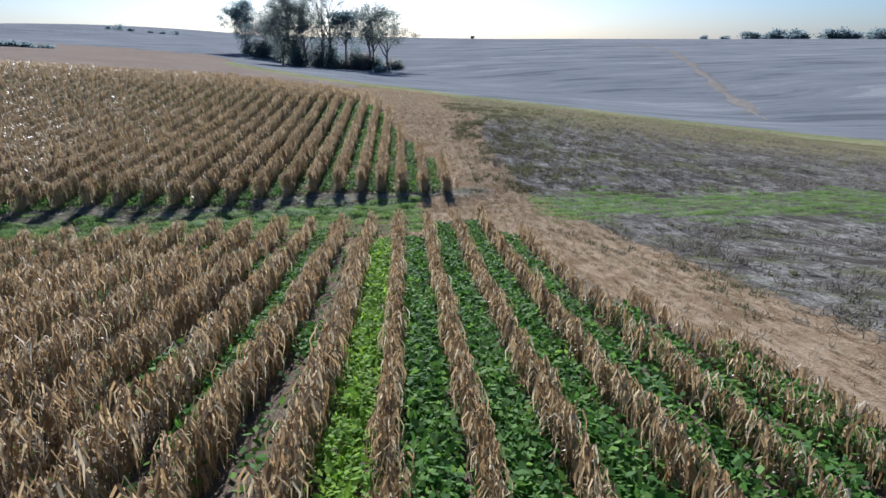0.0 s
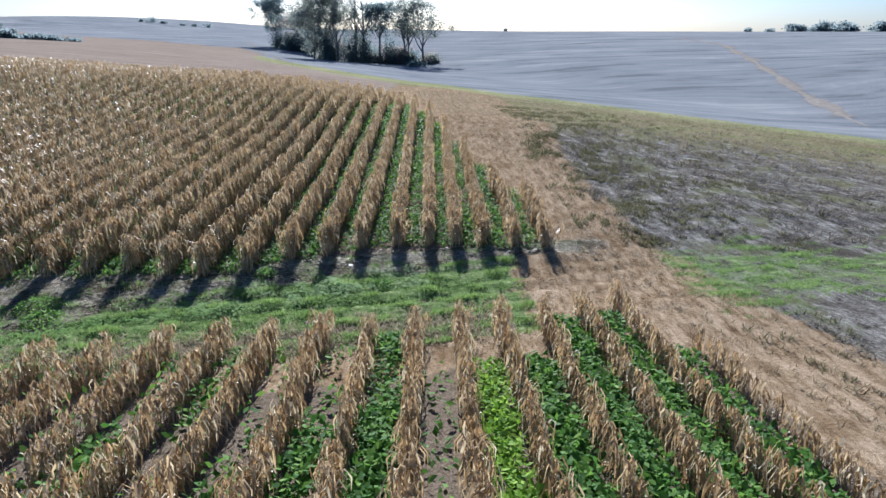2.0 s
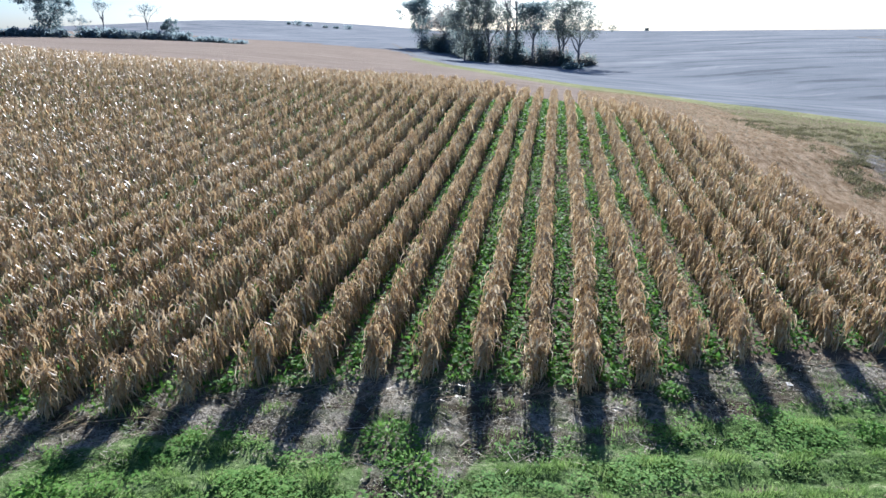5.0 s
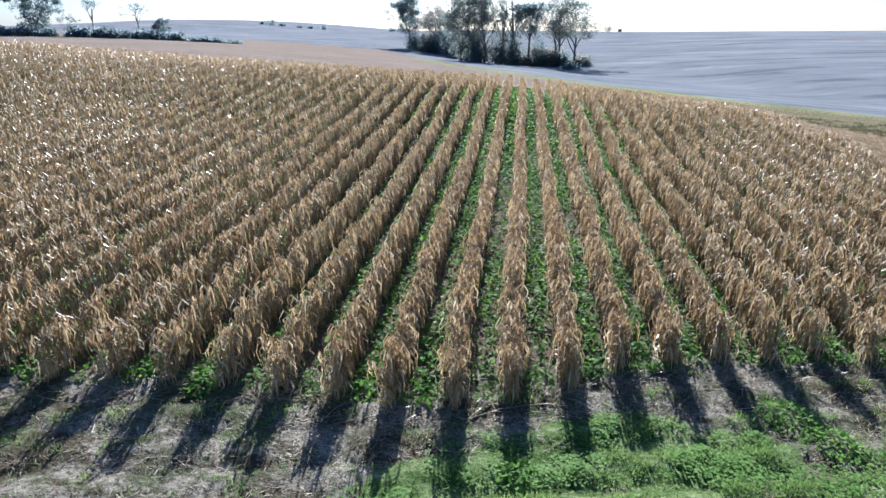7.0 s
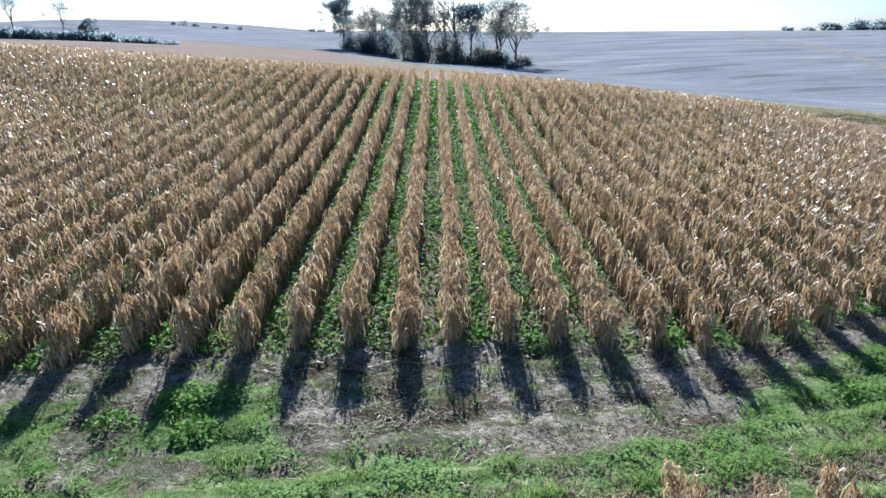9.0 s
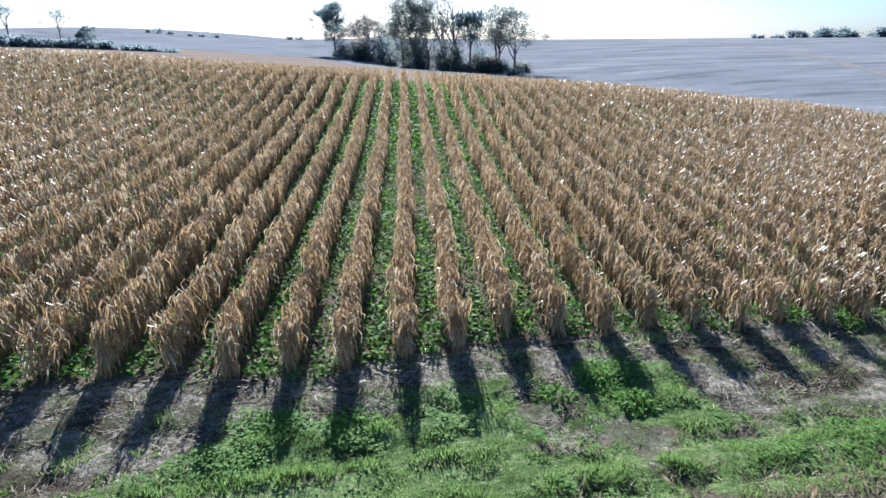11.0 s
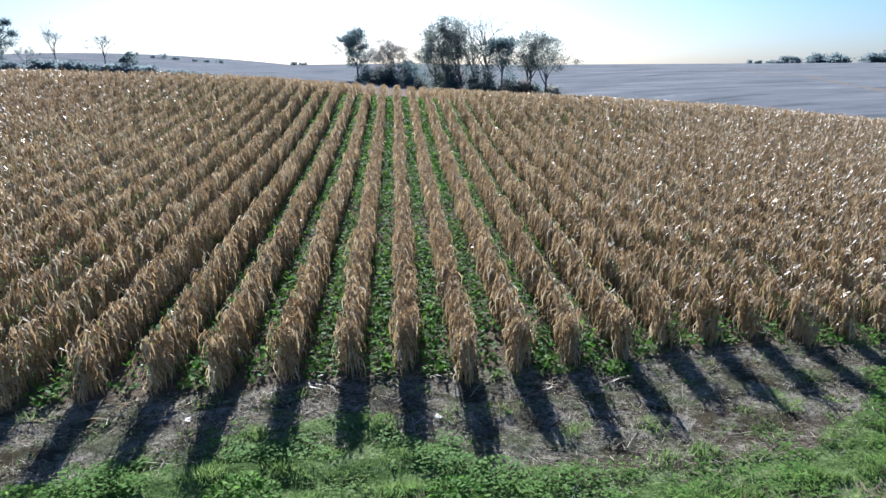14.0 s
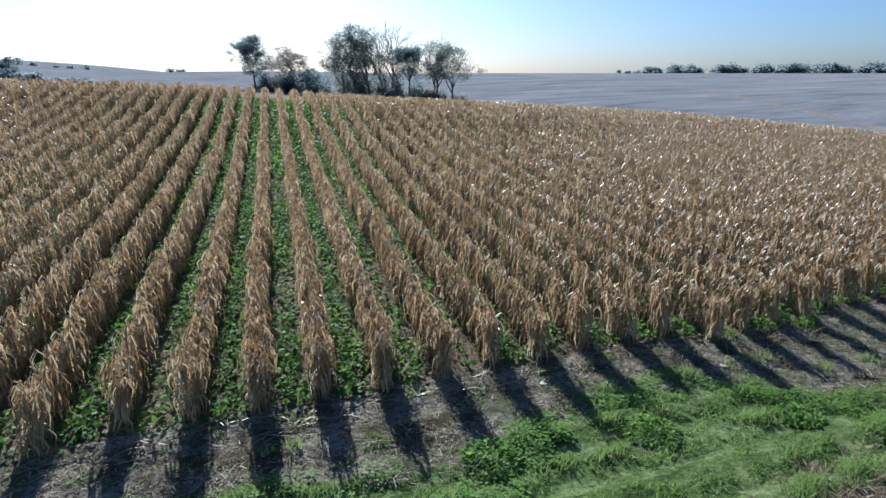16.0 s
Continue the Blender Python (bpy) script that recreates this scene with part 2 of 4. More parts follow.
GROUND = ground_material()
# bark lightened, with the haze before the far trees put into its colour
BARK = bark_material("bark", (0.16, 0.155, 0.155), (0.32, 0.30, 0.29))


# ---- mesh helpers ----
def mesh_of(name, verts, faces, mat, soft=False):
    me = bpy.data.meshes.new(name)
    me.from_pydata(np.asarray(verts, float).tolist(), [], faces if isinstance(faces, list) else faces.tolist())
    me.materials.append(mat)
    if soft:
        me.polygons.foreach_set("use_smooth", np.ones(len(me.polygons), bool))
    me.update()
    return me


def part(name, me, parent, m=None, label=""):
    ob = new(name, me)
    ob.parent = parent
    if m is not None:
        ob.matrix_basis = m
    return tagged(ob, label)


class Soup:
    """Collects small pieces into one mesh."""

    def __init__(self):
        self.v, self.f, self.n = [], [], 0

    def add(self, verts, faces):
        self.v.append(np.asarray(verts, float))
        self.f += [tuple(i + self.n for i in f) for f in faces]
        self.n += len(verts)

    def mesh(self, name, mat, soft=False):
        return mesh_of(name, np.concatenate(self.v), self.f, mat, soft)


def tube(soup, points, radii, sides=5):
    """A tapered tube along points."""
    pts = np.asarray(points, float)
    rings = []
    for i, p in enumerate(pts):
        d = pts[min(i + 1, len(pts) - 1)] - pts[max(i - 1, 0)]
        d = d / (np.linalg.norm(d) + 1e-9)
        a = np.cross(d, (0.3, 1.0, 0.2))
        a /= np.linalg.norm(a)
        b = np.cross(d, a)
        w = np.arange(sides) * 2 * np.pi / sides
        rings.append(p + radii[i] * (np.cos(w)[:, None] * a + np.sin(w)[:, None] * b))
    faces = [(i * sides + j, i * sides + (j + 1) % sides, (i + 1) * sides + (j + 1) % sides, (i + 1) * sides + j)
             for i in range(len(pts) - 1) for j in range(sides)]
    soup.add(np.concatenate(rings), faces)


def quads(centres, across, along):
    """Four-cornered leaves round centres, spanned by half-vectors across and along, as vertices and faces."""
    v = np.stack([centres - along, centres + across * 0.9, centres + along, centres - across * 0.9], 1).reshape(-1, 3)
    f = np.arange(len(v)).reshape(-1, 4)
    return v, f


def blades(base, tip, width):
    """Thin three-cornered blades from base to tip."""
    v = np.stack([base - width, base + width, tip], 1).reshape(-1, 3)
    return v, np.arange(len(v)).reshape(-1, 3)


# ---- ground ----
def spread(dense_lo, dense_hi, step, far_lo, far_hi, grow=1.13):
    mid = list(np.arange(dense_lo, dense_hi + step, step))
    out, s = [], step
    p = mid[-1]
    while p < far_hi:
        s *= grow
        p += s
        out.append(p)
    low, s, p = [], step, mid[0]
    while p > far_lo:
        s *= grow
        p -= s
        low.append(p)
    return np.array(low[::-1] + mid + out)


DIRT_Y = (0, 17.6, 23.8, 28.5, 34, 40, 43.4, 60, 75, 110)
DIRT_RIGHT = (10.5, 9.4, 9.1, 8.4, 6.7, 5.2, 4.4, 3.8, 5.0, 4.0)
STRIP_X = (-240, -210, -175, -140, -105, -91, -79, -57, -45, -37, -26, -14.5, -3, 6.6, 11.5, 25, 39.7, 64.6, 140, 600)
STRIP_Y = (390, 350, 335, 335, 315, 308, 290, 213, 188, 176, 157, 148, 142, 126, 122, 110, 99, 85, 60, 20)
# how far the bare litter reaches from the row ends into the lane, along it
LITTER_X = (-95, -80, -77.4, -74.3, -72.8, -71, -68, -66.5, -65, -63, -61, -58, -55.3, -54.5, -54, -51.5, -49.8, -48.3, -47.5, -47, -46, -45.4,
            -43.5, -42.7, -42.3, -37.8, -36.7, -33.3, -31, -30.2, -28, -25.3, -24, -22.3, -21.6, -20.6, -20.2, -18.5, -17.9, -14.5, -10.7, 0)
LITTER_W = (3.0, 2.4, 3.0, 3.0, 2.0, 1.4, 1.6, 2.4, 3.8, 4.5, 4.6, 4.1, 3.5, 2.3, 1.7, 2.5, 1.8, 1.0, 1.2, 4.3, 4.6, 1.2,
            0.8, 1.4, 4.2, 4.5, 5.5, 5.6, 5.2, 3.6, 3.2, 2.5, 2.6, 3.6, 3.2, 3.4, 4.7, 4.7, 3.5, 3.1, 2.1, 1.2)


def build_ground():
    xs, ys = spread(-112, 34, 0.6, -3000, 3000, 1.07), spread(8, 66, 0.5, -1500, 3600, 1.045)
    X, Y = np.meshgrid(xs, ys)
    Z = height(X, Y)
    E = edge(X)
    near = (X > -130) & (X < 60) & (Y < 130)
    rough = np.array([noise.noise((float(a) * 1.3, float(b) * 1.3, 0.0)) if q else 0.0 for a, b, q in zip(X.ravel(), Y.ravel(), near.ravel())]).reshape(X.shape)
    lane = smooth(-0.3, 0.6, E - Y) * smooth(9.4, 8.6, E - Y)
    Z = Z + rough * (0.03 + 0.05 * lane)
    # shallow wheel tracks along the lane
    for off in (5.0, 6.6):
        Z = Z - 0.10 * np.exp(-((E - Y - off + 0.8 * smooth(-38, -46, X)) / 0.22) ** 2) * (X < 4)
    # ridges left by mowing
    Z = Z + 0.085 * lane * np.sin((E - Y + 0.25 * rough) * 4.9) * (X < 4)
    patchy = np.array([noise.noise((float(a) * 0.22, float(b) * 0.5, 4.0)) if q else 0.0 for a, b, q in zip(X.ravel(), Y.ravel(), near.ravel())]).reshape(X.shape)
    left = smooth(4, 1, X)
    depth = E - Y
    reach = np.interp(X, LITTER_X, LITTER_W)
    straw = smooth(-0.8, 0.2, depth) * smooth(0.8, -0.8, depth + 0.6 * patchy - reach) * left
    green = smooth(-0.6, 0.5, depth + 0.6 * patchy - reach) * smooth(9.4, 8.7, depth) * smooth(-1.4, -3.4, X)
    green = np.maximum(green - 0.6 * np.exp(-((depth - 5.0 + 0.8 * smooth(-38, -46, X)) / 0.25) ** 2) - 0.9 * np.exp(-((X + 46.6 - 0.4 * depth + 1.2 * rough) / 0.55) ** 2) * smooth(2, 4, depth) - 0.8 * np.exp(-((depth - 7.6) / 0.8) ** 2) * (patchy > -0.1), 0)
    path = np.exp(-((X + 46.6 - 0.4 * depth + 1.2 * rough) / 0.6) ** 2) * smooth(2, 4, depth) * smooth(9, 8, depth)
    straw = np.maximum(straw, 0.9 * path)
    band = smooth(3.0, 5.6, X) * smooth(43.0, 40.6, Y + 1.6 * patchy - 0.1 * np.clip(X - 10, 0, 30)) * smooth(33.8, 36.4, Y + 2.0 * patchy) * smooth(60, 40, X)
    green = np.maximum(green, 0.5 * band)
    strip_y = np.interp(X, STRIP_X, STRIP_Y)
    side = Y - strip_y
    dirt_r = np.interp(Y, DIRT_Y, DIRT_RIGHT)
    dirt_l = np.interp(Y, (0, 14, 17.3, 20, 27, 33.5, 40, 53, 67, 80, 110), (7.5, 5.7, 5.0, 4.3, 3.4, 1.8, -0.8, -1.4, -4.6, -8, -12))
    dirt = smooth(-0.6, 0.4, X - dirt_l) * smooth(3.0, -1.5, X - dirt_r) * smooth(150, 110, Y)
    dirt = np.maximum(dirt, 0.8 * smooth(7.4, 8.8, depth) * smooth(13, 10.5, depth) * smooth(-32, -16, X) * smooth(6, 3, X))
    dirt = np.maximum(dirt, smooth(-3.6, -1.8, X) * smooth(7.5, 5.5, X) * smooth(32.6, 34, Y) * smooth(41.6, 40.2, Y))
    weeds = smooth(-2.5, 2.5, X - dirt_r) * smooth(100, 50, Y + 0.3 * X)
    dry = smooth(-0.4, 0.8, X - dirt_r) * (side < 0) * smooth(55, 85, Y + 0.3 * X)
    dry = np.maximum(dry, smooth(-16, -8, X) * (side < 0) * smooth(80, 95, Y))
    strip = np.exp(-((side + 4.5) / np.interp(X, (-60, 0, 20, 40), (10, 8, 7, 6))) ** 2) * smooth(-75, -52, X)
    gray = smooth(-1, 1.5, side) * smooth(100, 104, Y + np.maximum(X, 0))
    tan = smooth(-2, 1, Y - np.interp(X, (-140, -100, -30, -14), (91.5, 87.6, 98, 95))) * (side < 0) * smooth(-8, -14, X)
    ny, nx = X.shape
    idx = np.arange(nx * ny).reshape(ny, nx)
    faces = np.stack([idx[:-1, :-1], idx[:-1, 1:], idx[1:, 1:], idx[1:, :-1]], -1).reshape(-1, 4)
    me = mesh_of("ground", np.stack([X, Y, Z], -1).reshape(-1, 3), faces, GROUND, True)
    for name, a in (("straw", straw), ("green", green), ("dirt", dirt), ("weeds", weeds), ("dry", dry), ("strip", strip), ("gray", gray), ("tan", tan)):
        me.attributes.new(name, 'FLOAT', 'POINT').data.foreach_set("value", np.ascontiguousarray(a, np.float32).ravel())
    return tagged(new("ground", me), "rolling farmland with bare soil, grass and stubble", "ground", kind="structure")


build_ground()


def erosion_track(points, wide, seed):
    """A pale strip of washed soil across the grey field, ragged at its edges."""
    r = np.random.default_rng(seed)
    p = np.array(points, float)
    run = np.concatenate([[0], np.cumsum(np.linalg.norm(np.diff(p, axis=0), axis=1))])
    q = np.arange(0, run[-1], 1.5)
    x, y = np.interp(q, run, p[:, 0]), np.interp(q, run, p[:, 1])
    x, y = x + 0.3 * np.sin(q * 0.11) + 0.2 * np.sin(q * 0.37), y + 0.3 * np.sin(q * 0.23)
    dx, dy = np.gradient(x), np.gradient(y)
    n = np.hypot(dx, dy)
    w = wide * np.clip(0.6 + 0.35 * np.sin(q * 0.19 + seed) + r.normal(0, 0.22, len(q)), 0.12, 1.5)
    w *= np.minimum(1, np.minimum(q, q[-1] - q) / 12 + 0.05)
    rows = []
    for side in (-1, -0.3, 0.3, 1):
        a, b = x - side * w * dy / n, y + side * w * dx / n
        rows.append(np.stack([a, b, height(a, b) + (0.16 if abs(side) < 1 else 0.05)], 1))
    v = np.stack(rows, 1).reshape(-1, 3)
    f = [(4 * i + j, 4 * i + j + 1, 4 * i + j + 5, 4 * i + j + 4) for i in range(len(q) - 1) for j in range(3)]
    tagged(new("trim", mesh_of("trim", v, f, TRACK, True)), "pale washed soil track across the grey field", "track", kind="structure")


def track_material():
    m, nt, nodes, bsdf, out = material("washed_soil")
    nt.links.new(ramp(nt, tex(nt, 0.6, 7, 0.7), ((0.35, (0.25, 0.225, 0.20)), (0.5, (0.31, 0.275, 0.235)), (0.65, (0.38, 0.335, 0.28)))), bsdf.inputs["Base Color"])
    bsdf.inputs["Roughness"].default_value = 1.0
    bsdf.inputs["Specular IOR Level"].default_value = 0.0
    return m


TRACK = track_material()
erosion_track(((62, 109), (66.5, 123), (71, 137), (78, 160), (85, 181), (94, 208), (103, 235), (114, 270), (126, 304), (132, 350), (137, 398)), 2.2, 3)
erosion_track(((137, 398), (165, 392), (205, 380)), 1.8, 5)
erosion_track(((-42, 182), (-49, 201), (-60, 240), (-76, 289), (-92, 334), (-116, 409)), 0.9, 7)


# ---- corn ----
def corn_plant(r, leaves=20, tall=1.0, broad=1.0):
    """One dead maize plant: stalk, arching and hanging leaves, tassel and ear. Vertices and faces."""
    s = Soup()
    h = 1.42 * tall * r.uniform(0.88, 1.1)
    lean = r.normal(0, 0.05, 2)
    at = lambda z: np.array([lean[0] * z, lean[1] * z, z])
    w = np.arange(3) * 2.094 + r.uniform(0, 6)
    ring = lambda z, q: at(z) + q * np.stack([np.cos(w), np.sin(w), 0 * w], 1)
    s.add(np.concatenate([ring(0, 0.015), ring(h, 0.007)]), [(0, 1, 4, 3), (1, 2, 5, 4), (2, 0, 3, 5)])
    turn = r.uniform(0, np.pi)
    for i in range(leaves):
        q0 = (i + r.uniform(0, 0.8)) / leaves
        z = h * (0.24 + 0.74 * q0)
        a = turn + np.pi * i + r.normal(0, 0.7)
        out, side = np.array([np.cos(a), np.sin(a), 0]), np.array([-np.sin(a), np.cos(a), 0])
        # dead leaves: a short rise, a bend, then the blade hangs; low ones hang from the start
        up = r.uniform(0.10, 0.26) if q0 > 0.5 else r.uniform(-0.02, 0.08)
        reach = (r.uniform(0.14, 0.34) if q0 > 0.5 else r.uniform(0.10, 0.30)) * (0.3 + 0.7 * tall)
        hang = r.uniform(0.22, 0.6) if q0 > 0.5 else r.uniform(0.35, 0.8)
        wide = broad * r.uniform(0.013, 0.030)
        twist = r.normal(0, 0.9)
        rows = []
        for x_, z_, ww, q in ((0.0, 0.0, 0.75, 0), (0.62, up, 1.0, 0.35), (1.1, up * 0.6 - 0.3 * hang, 0.85, 0.65), (1.0, up * 0.2 - hang, 0.0, 1.0)):
            c = at(z) + out * reach * x_ + side * r.normal(0, 0.05) * q + np.array([0, 0, z_])
            c[2] = max(c[2], 0.03)
            t = twist * q + r.normal(0, 0.3)
            w_ = side * np.cos(t) + out * np.sin(t) * 0.7 + np.array([0, 0, 0.5 * np.sin(t)])
            rows += [c - wide * ww * w_, c + wide * ww * w_] if ww else [c]
        s.add(rows, [(0, 1, 3, 2), (2, 3, 5, 4), (4, 5, 6)])
    for i in range(2):
        a = r.uniform(0, 6.3)
        d = np.array([np.cos(a), np.sin(a), 0]) * r.uniform(0.04, 0.16)
        e = np.array([-np.sin(a), np.cos(a), 0]) * 0.012
        s.add([at(h) - e, at(h) + e, at(h) + d + [0, 0, r.uniform(0.05, 0.18)]], [(0, 1, 2)])
    if r.random() < 0.7:
        a = turn + r.normal(0, 0.7)
        o = np.array([np.cos(a), np.sin(a), 0])
        z = h * r.uniform(0.42, 0.55)
        b = np.array([-o[1], o[0], 0]) * 0.035
        m_ = at(z) + o * 0.10 + [0, 0, -0.06]
        s.add([at(z), m_ + b, m_ - b, m_ + o * 0.04, at(z) + o * 0.17 + [0, 0, -0.24]], [(0, 1, 3), (0, 3, 2), (0, 2, 1), (4, 3, 1), (4, 2, 3), (4, 1, 2)])
    return np.concatenate(s.v), s.f


SECTION = 4.0


def corn_section(r, leaves, per_metre, tall, gaps=0.03, broad=1.0):
    s = Soup()
    n = int(SECTION * per_metre)
    for i in range(n):
        if r.random() < gaps:
            continue
        v, f = corn_plant(r, leaves, tall, broad)
        v = v + [r.normal(0, 0.08), (i + 0.5) / per_metre + r.normal(0, 0.03), -0.03]
        s.add(v, f)
    return s.mesh("row_section", CORN)


FULL = [corn_section(rng, 22, 6.2, 1.0) for _ in range(8)]
MID = [corn_section(rng, 17, 5.6, 1.0, 0.03, 1.05) for _ in range(6)]
FAR = [corn_section(rng, 11, 5.0, 1.0, 0.02, 1.3) for _ in range(6)]
SHORT = [corn_section(rng, 22, 6.2, 0.86, 0.06) for _ in range(6)]
LOW = [corn_section(rng, 18, 5.6, 0.68, 0.08) for _ in range(6)]
THIN = [corn_section(rng, 12, 6.0, 0.6, 0.12) for _ in range(4)]
BARE = [corn_section(rng, 4, 9.0, 0.52, 0.10) for _ in range(4)]
PLANTS = []
for _ in range(10):
    v_, f_ = corn_plant(rng, 26, 0.97)
    PLANTS.append(mesh_of("corn_plant", v_, f_, CORN))


def corn_row(x, y0, y1, kinds, label, group, ends=(True, False), thinning=None, tail=None, stature=1.0):
    """A row from y0 to y1: sections that follow the ground, and single plants at its open end."""
    base = new("corn_row")
    zb = float(height(x, y0))
    base.location = (x, y0, zb)
    tagged(base, label, "corn", group)
    y = y0
    while y < y1 - 0.5:
        z, z2 = float(height(x, y)), float(height(x, y + SECTION))
        pick = kinds if thinning is None or y < thinning[0] else MID if y < thinning[1] else FAR
        if tail and y > y1 - 9:
            pick = tail
        flip = rng.random() < 0.5
        m = pose(rng.normal(0, 0.03), y - y0, z - zb, math.degrees(math.atan2(z2 - z, SECTION)))
        if flip:
            m = m @ Matrix.Diagonal((-1, 1, rng.uniform(0.93, 1.06), 1))
        tagged(part("row_section", pick[rng.integers(len(pick))], base, m), kind="stuff")
        y += SECTION
    for at_end, ye, d in ((ends[0], y0, -1), (ends[1], y, 1)):
        if at_end:
            for j in range(5):
                yy = ye + d * (0.05 + 0.12 * j)
                xx = x + rng.normal(0, 0.1)
                part("corn_plant", PLANTS[rng.integers(len(PLANTS))], base,
                     pose(xx - x, yy - y0, float(height(xx, yy)) - zb - 0.02, rng.normal(0, 5), rng.normal(0, 6), rng.uniform(0, 360)) @ Matrix.Scale(stature, 4))
    return base


def hill_back(x):
    """Where the rows of the hillside field stop at its far side."""
    return float(np.interp(x, (-140, -100, -30, -14, -9, -6.1, -3.5, -1.6, 0.4), (91.5, 87.6, 98, 95, 86, 74, 61, 52, 48)))


for k in range(0, -84, -1):
    x = hill_x(k)
    y0 = float(row_end(x)) + 0.35 + rng.normal(0, 0.15)
    corn_row(x, y0, hill_back(x), SHORT if k > -3 else FULL, "row of dry brown corn on the hillside by the lane", "corn rows of the hillside field", thinning=(y0 + 11, y0 + 28) if x > -86 else (y0, y0 + 14))
for k in range(1, -52, -1):
    x = near_x(k)
    y1 = float(near_edge(x)) + rng.normal(0, 0.3)
    start = y1 - (28 if k > -20 else 8)
    corn_row(x, start, y1, LOW if k > -3 or k < -12 else SHORT if k > -7 else FULL, "row of dry brown corn before the grass lane", "corn rows before the lane", ends=(False, True), tail=LOW, stature=0.72)
corn_row(2.75, 2.5, 30.5, THIN, "thin row of short dry corn beside bare dirt", "corn rows before the lane", ends=(False, False))
for x, y0, y1 in ((4.3, 7.2, 19.2), (5.15, 2.8, 14.8)):
    corn_row(x, y0, y1, BARE, "thin row of bare broken corn stalks beside dirt", "corn rows before the lane", ends=(False, False))


# ---- cover crop, grass, litter, weeds ----
def scatter_leaves(x, y, size, low, high, r):
    n = len(x)
    c = np.stack([x, y, height(x, y) + r.uniform(low, high, n)], 1)
    a, tilt = r.uniform(0, 2 * np.pi, n), r.normal(0, 0.5, n)
    s = size * r.uniform(0.6, 1.3, n)
    along = np.stack([np.cos(a) * np.cos(tilt), np.sin(a) * np.cos(tilt), np.sin(tilt)], 1) * s[:, None]
    roll = r.normal(0, 0.5, n)
    across = np.stack([-np.sin(a) * np.cos(roll), np.cos(a) * np.cos(roll), np.sin(roll)], 1) * (0.62 * s)[:, None]
    return quads(c, across, along)


def cover_crop():
    vs, fs, n = [], [], 0
    r = np.random.default_rng(3)
    for k in range(5, -62, -1):
        for block in (0, 1):
            x = 0.5 * (hill_x(k) + hill_x(k - 1)) if block else 0.5 * (near_x(k) + near_x(k - 1))
            y_lo, y_hi = (float(row_end(x)) - 0.2, min(hill_back(x), float(edge(x)) + 26)) if block else (6.0, float(near_edge(x)) - 0.2)
            if block == 0:
                y_hi -= 2.6 if k in (-1, -2, -3) else 0
                y_hi = {2: 30.0, 3: 18.5, 4: 14.0, 5: 9.0}.get(k, y_hi)
                y_lo = max(y_hi - 27, 3.0) if k > -20 else y_hi - 7
            elif k > 0:
                continue
            length = y_hi - y_lo
            per = 115 if block else 300
            size = 0.096 if block else 0.11
            m = int(length * per)
            yy = r.uniform(y_lo, y_hi, m)
            dense = np.array([noise.noise((k * 3.7, q * 0.16, 9.0 + block)) for q in yy]) + 0.5 + (0.3 if block == 0 and k > -3 else 0)
            if block == 0:
                dense += {-2: 0.5, -3: -0.8, -4: -0.1}.get(k, 0) - (0.55 if k < -4 else 0)
            keep = r.random(m) < np.clip(dense * 2.0, 0.4 if block else 0.05, 1)
            yy = yy[keep]
            clump = 0.10 * np.sin(yy * 2.1 + k)
            xx = x + np.clip(r.normal(0, 0.32, len(yy)) + clump, -0.66, 0.66)
            if block:
                far = r.uniform(y_hi, max(hill_back(x), y_hi), int(42 * max(hill_back(x) - y_hi, 0)))
                xx, yy = np.concatenate([xx, x + np.clip(r.normal(0, 0.28, len(far)), -0.6, 0.6)]), np.concatenate([yy, far])
            grown = np.where(yy > y_hi, 0.15, size)
            if block == 0 and k == -2:
                lime = mesh_of("lime_cover_crop", *scatter_leaves(xx, yy, grown * 0.8, 0.03, 0.46, r), LIME)
                tagged(new("lime_cover_crop", lime), "yellow-green leafy strip between two corn rows", "cover crop", kind="stuff")
                continue
            v, f = scatter_leaves(xx, yy, grown, 0.03, 0.30 if block else 0.46, r)
            vs.append(v)
            fs.append(f + n)
            n += len(v)
    me = mesh_of("cover_crop", np.concatenate(vs), np.concatenate(fs), GREEN)
    tagged(new("cover_crop", me), "bright green leafy cover crop between the corn rows", "cover crop", kind="stuff")


cover_crop()


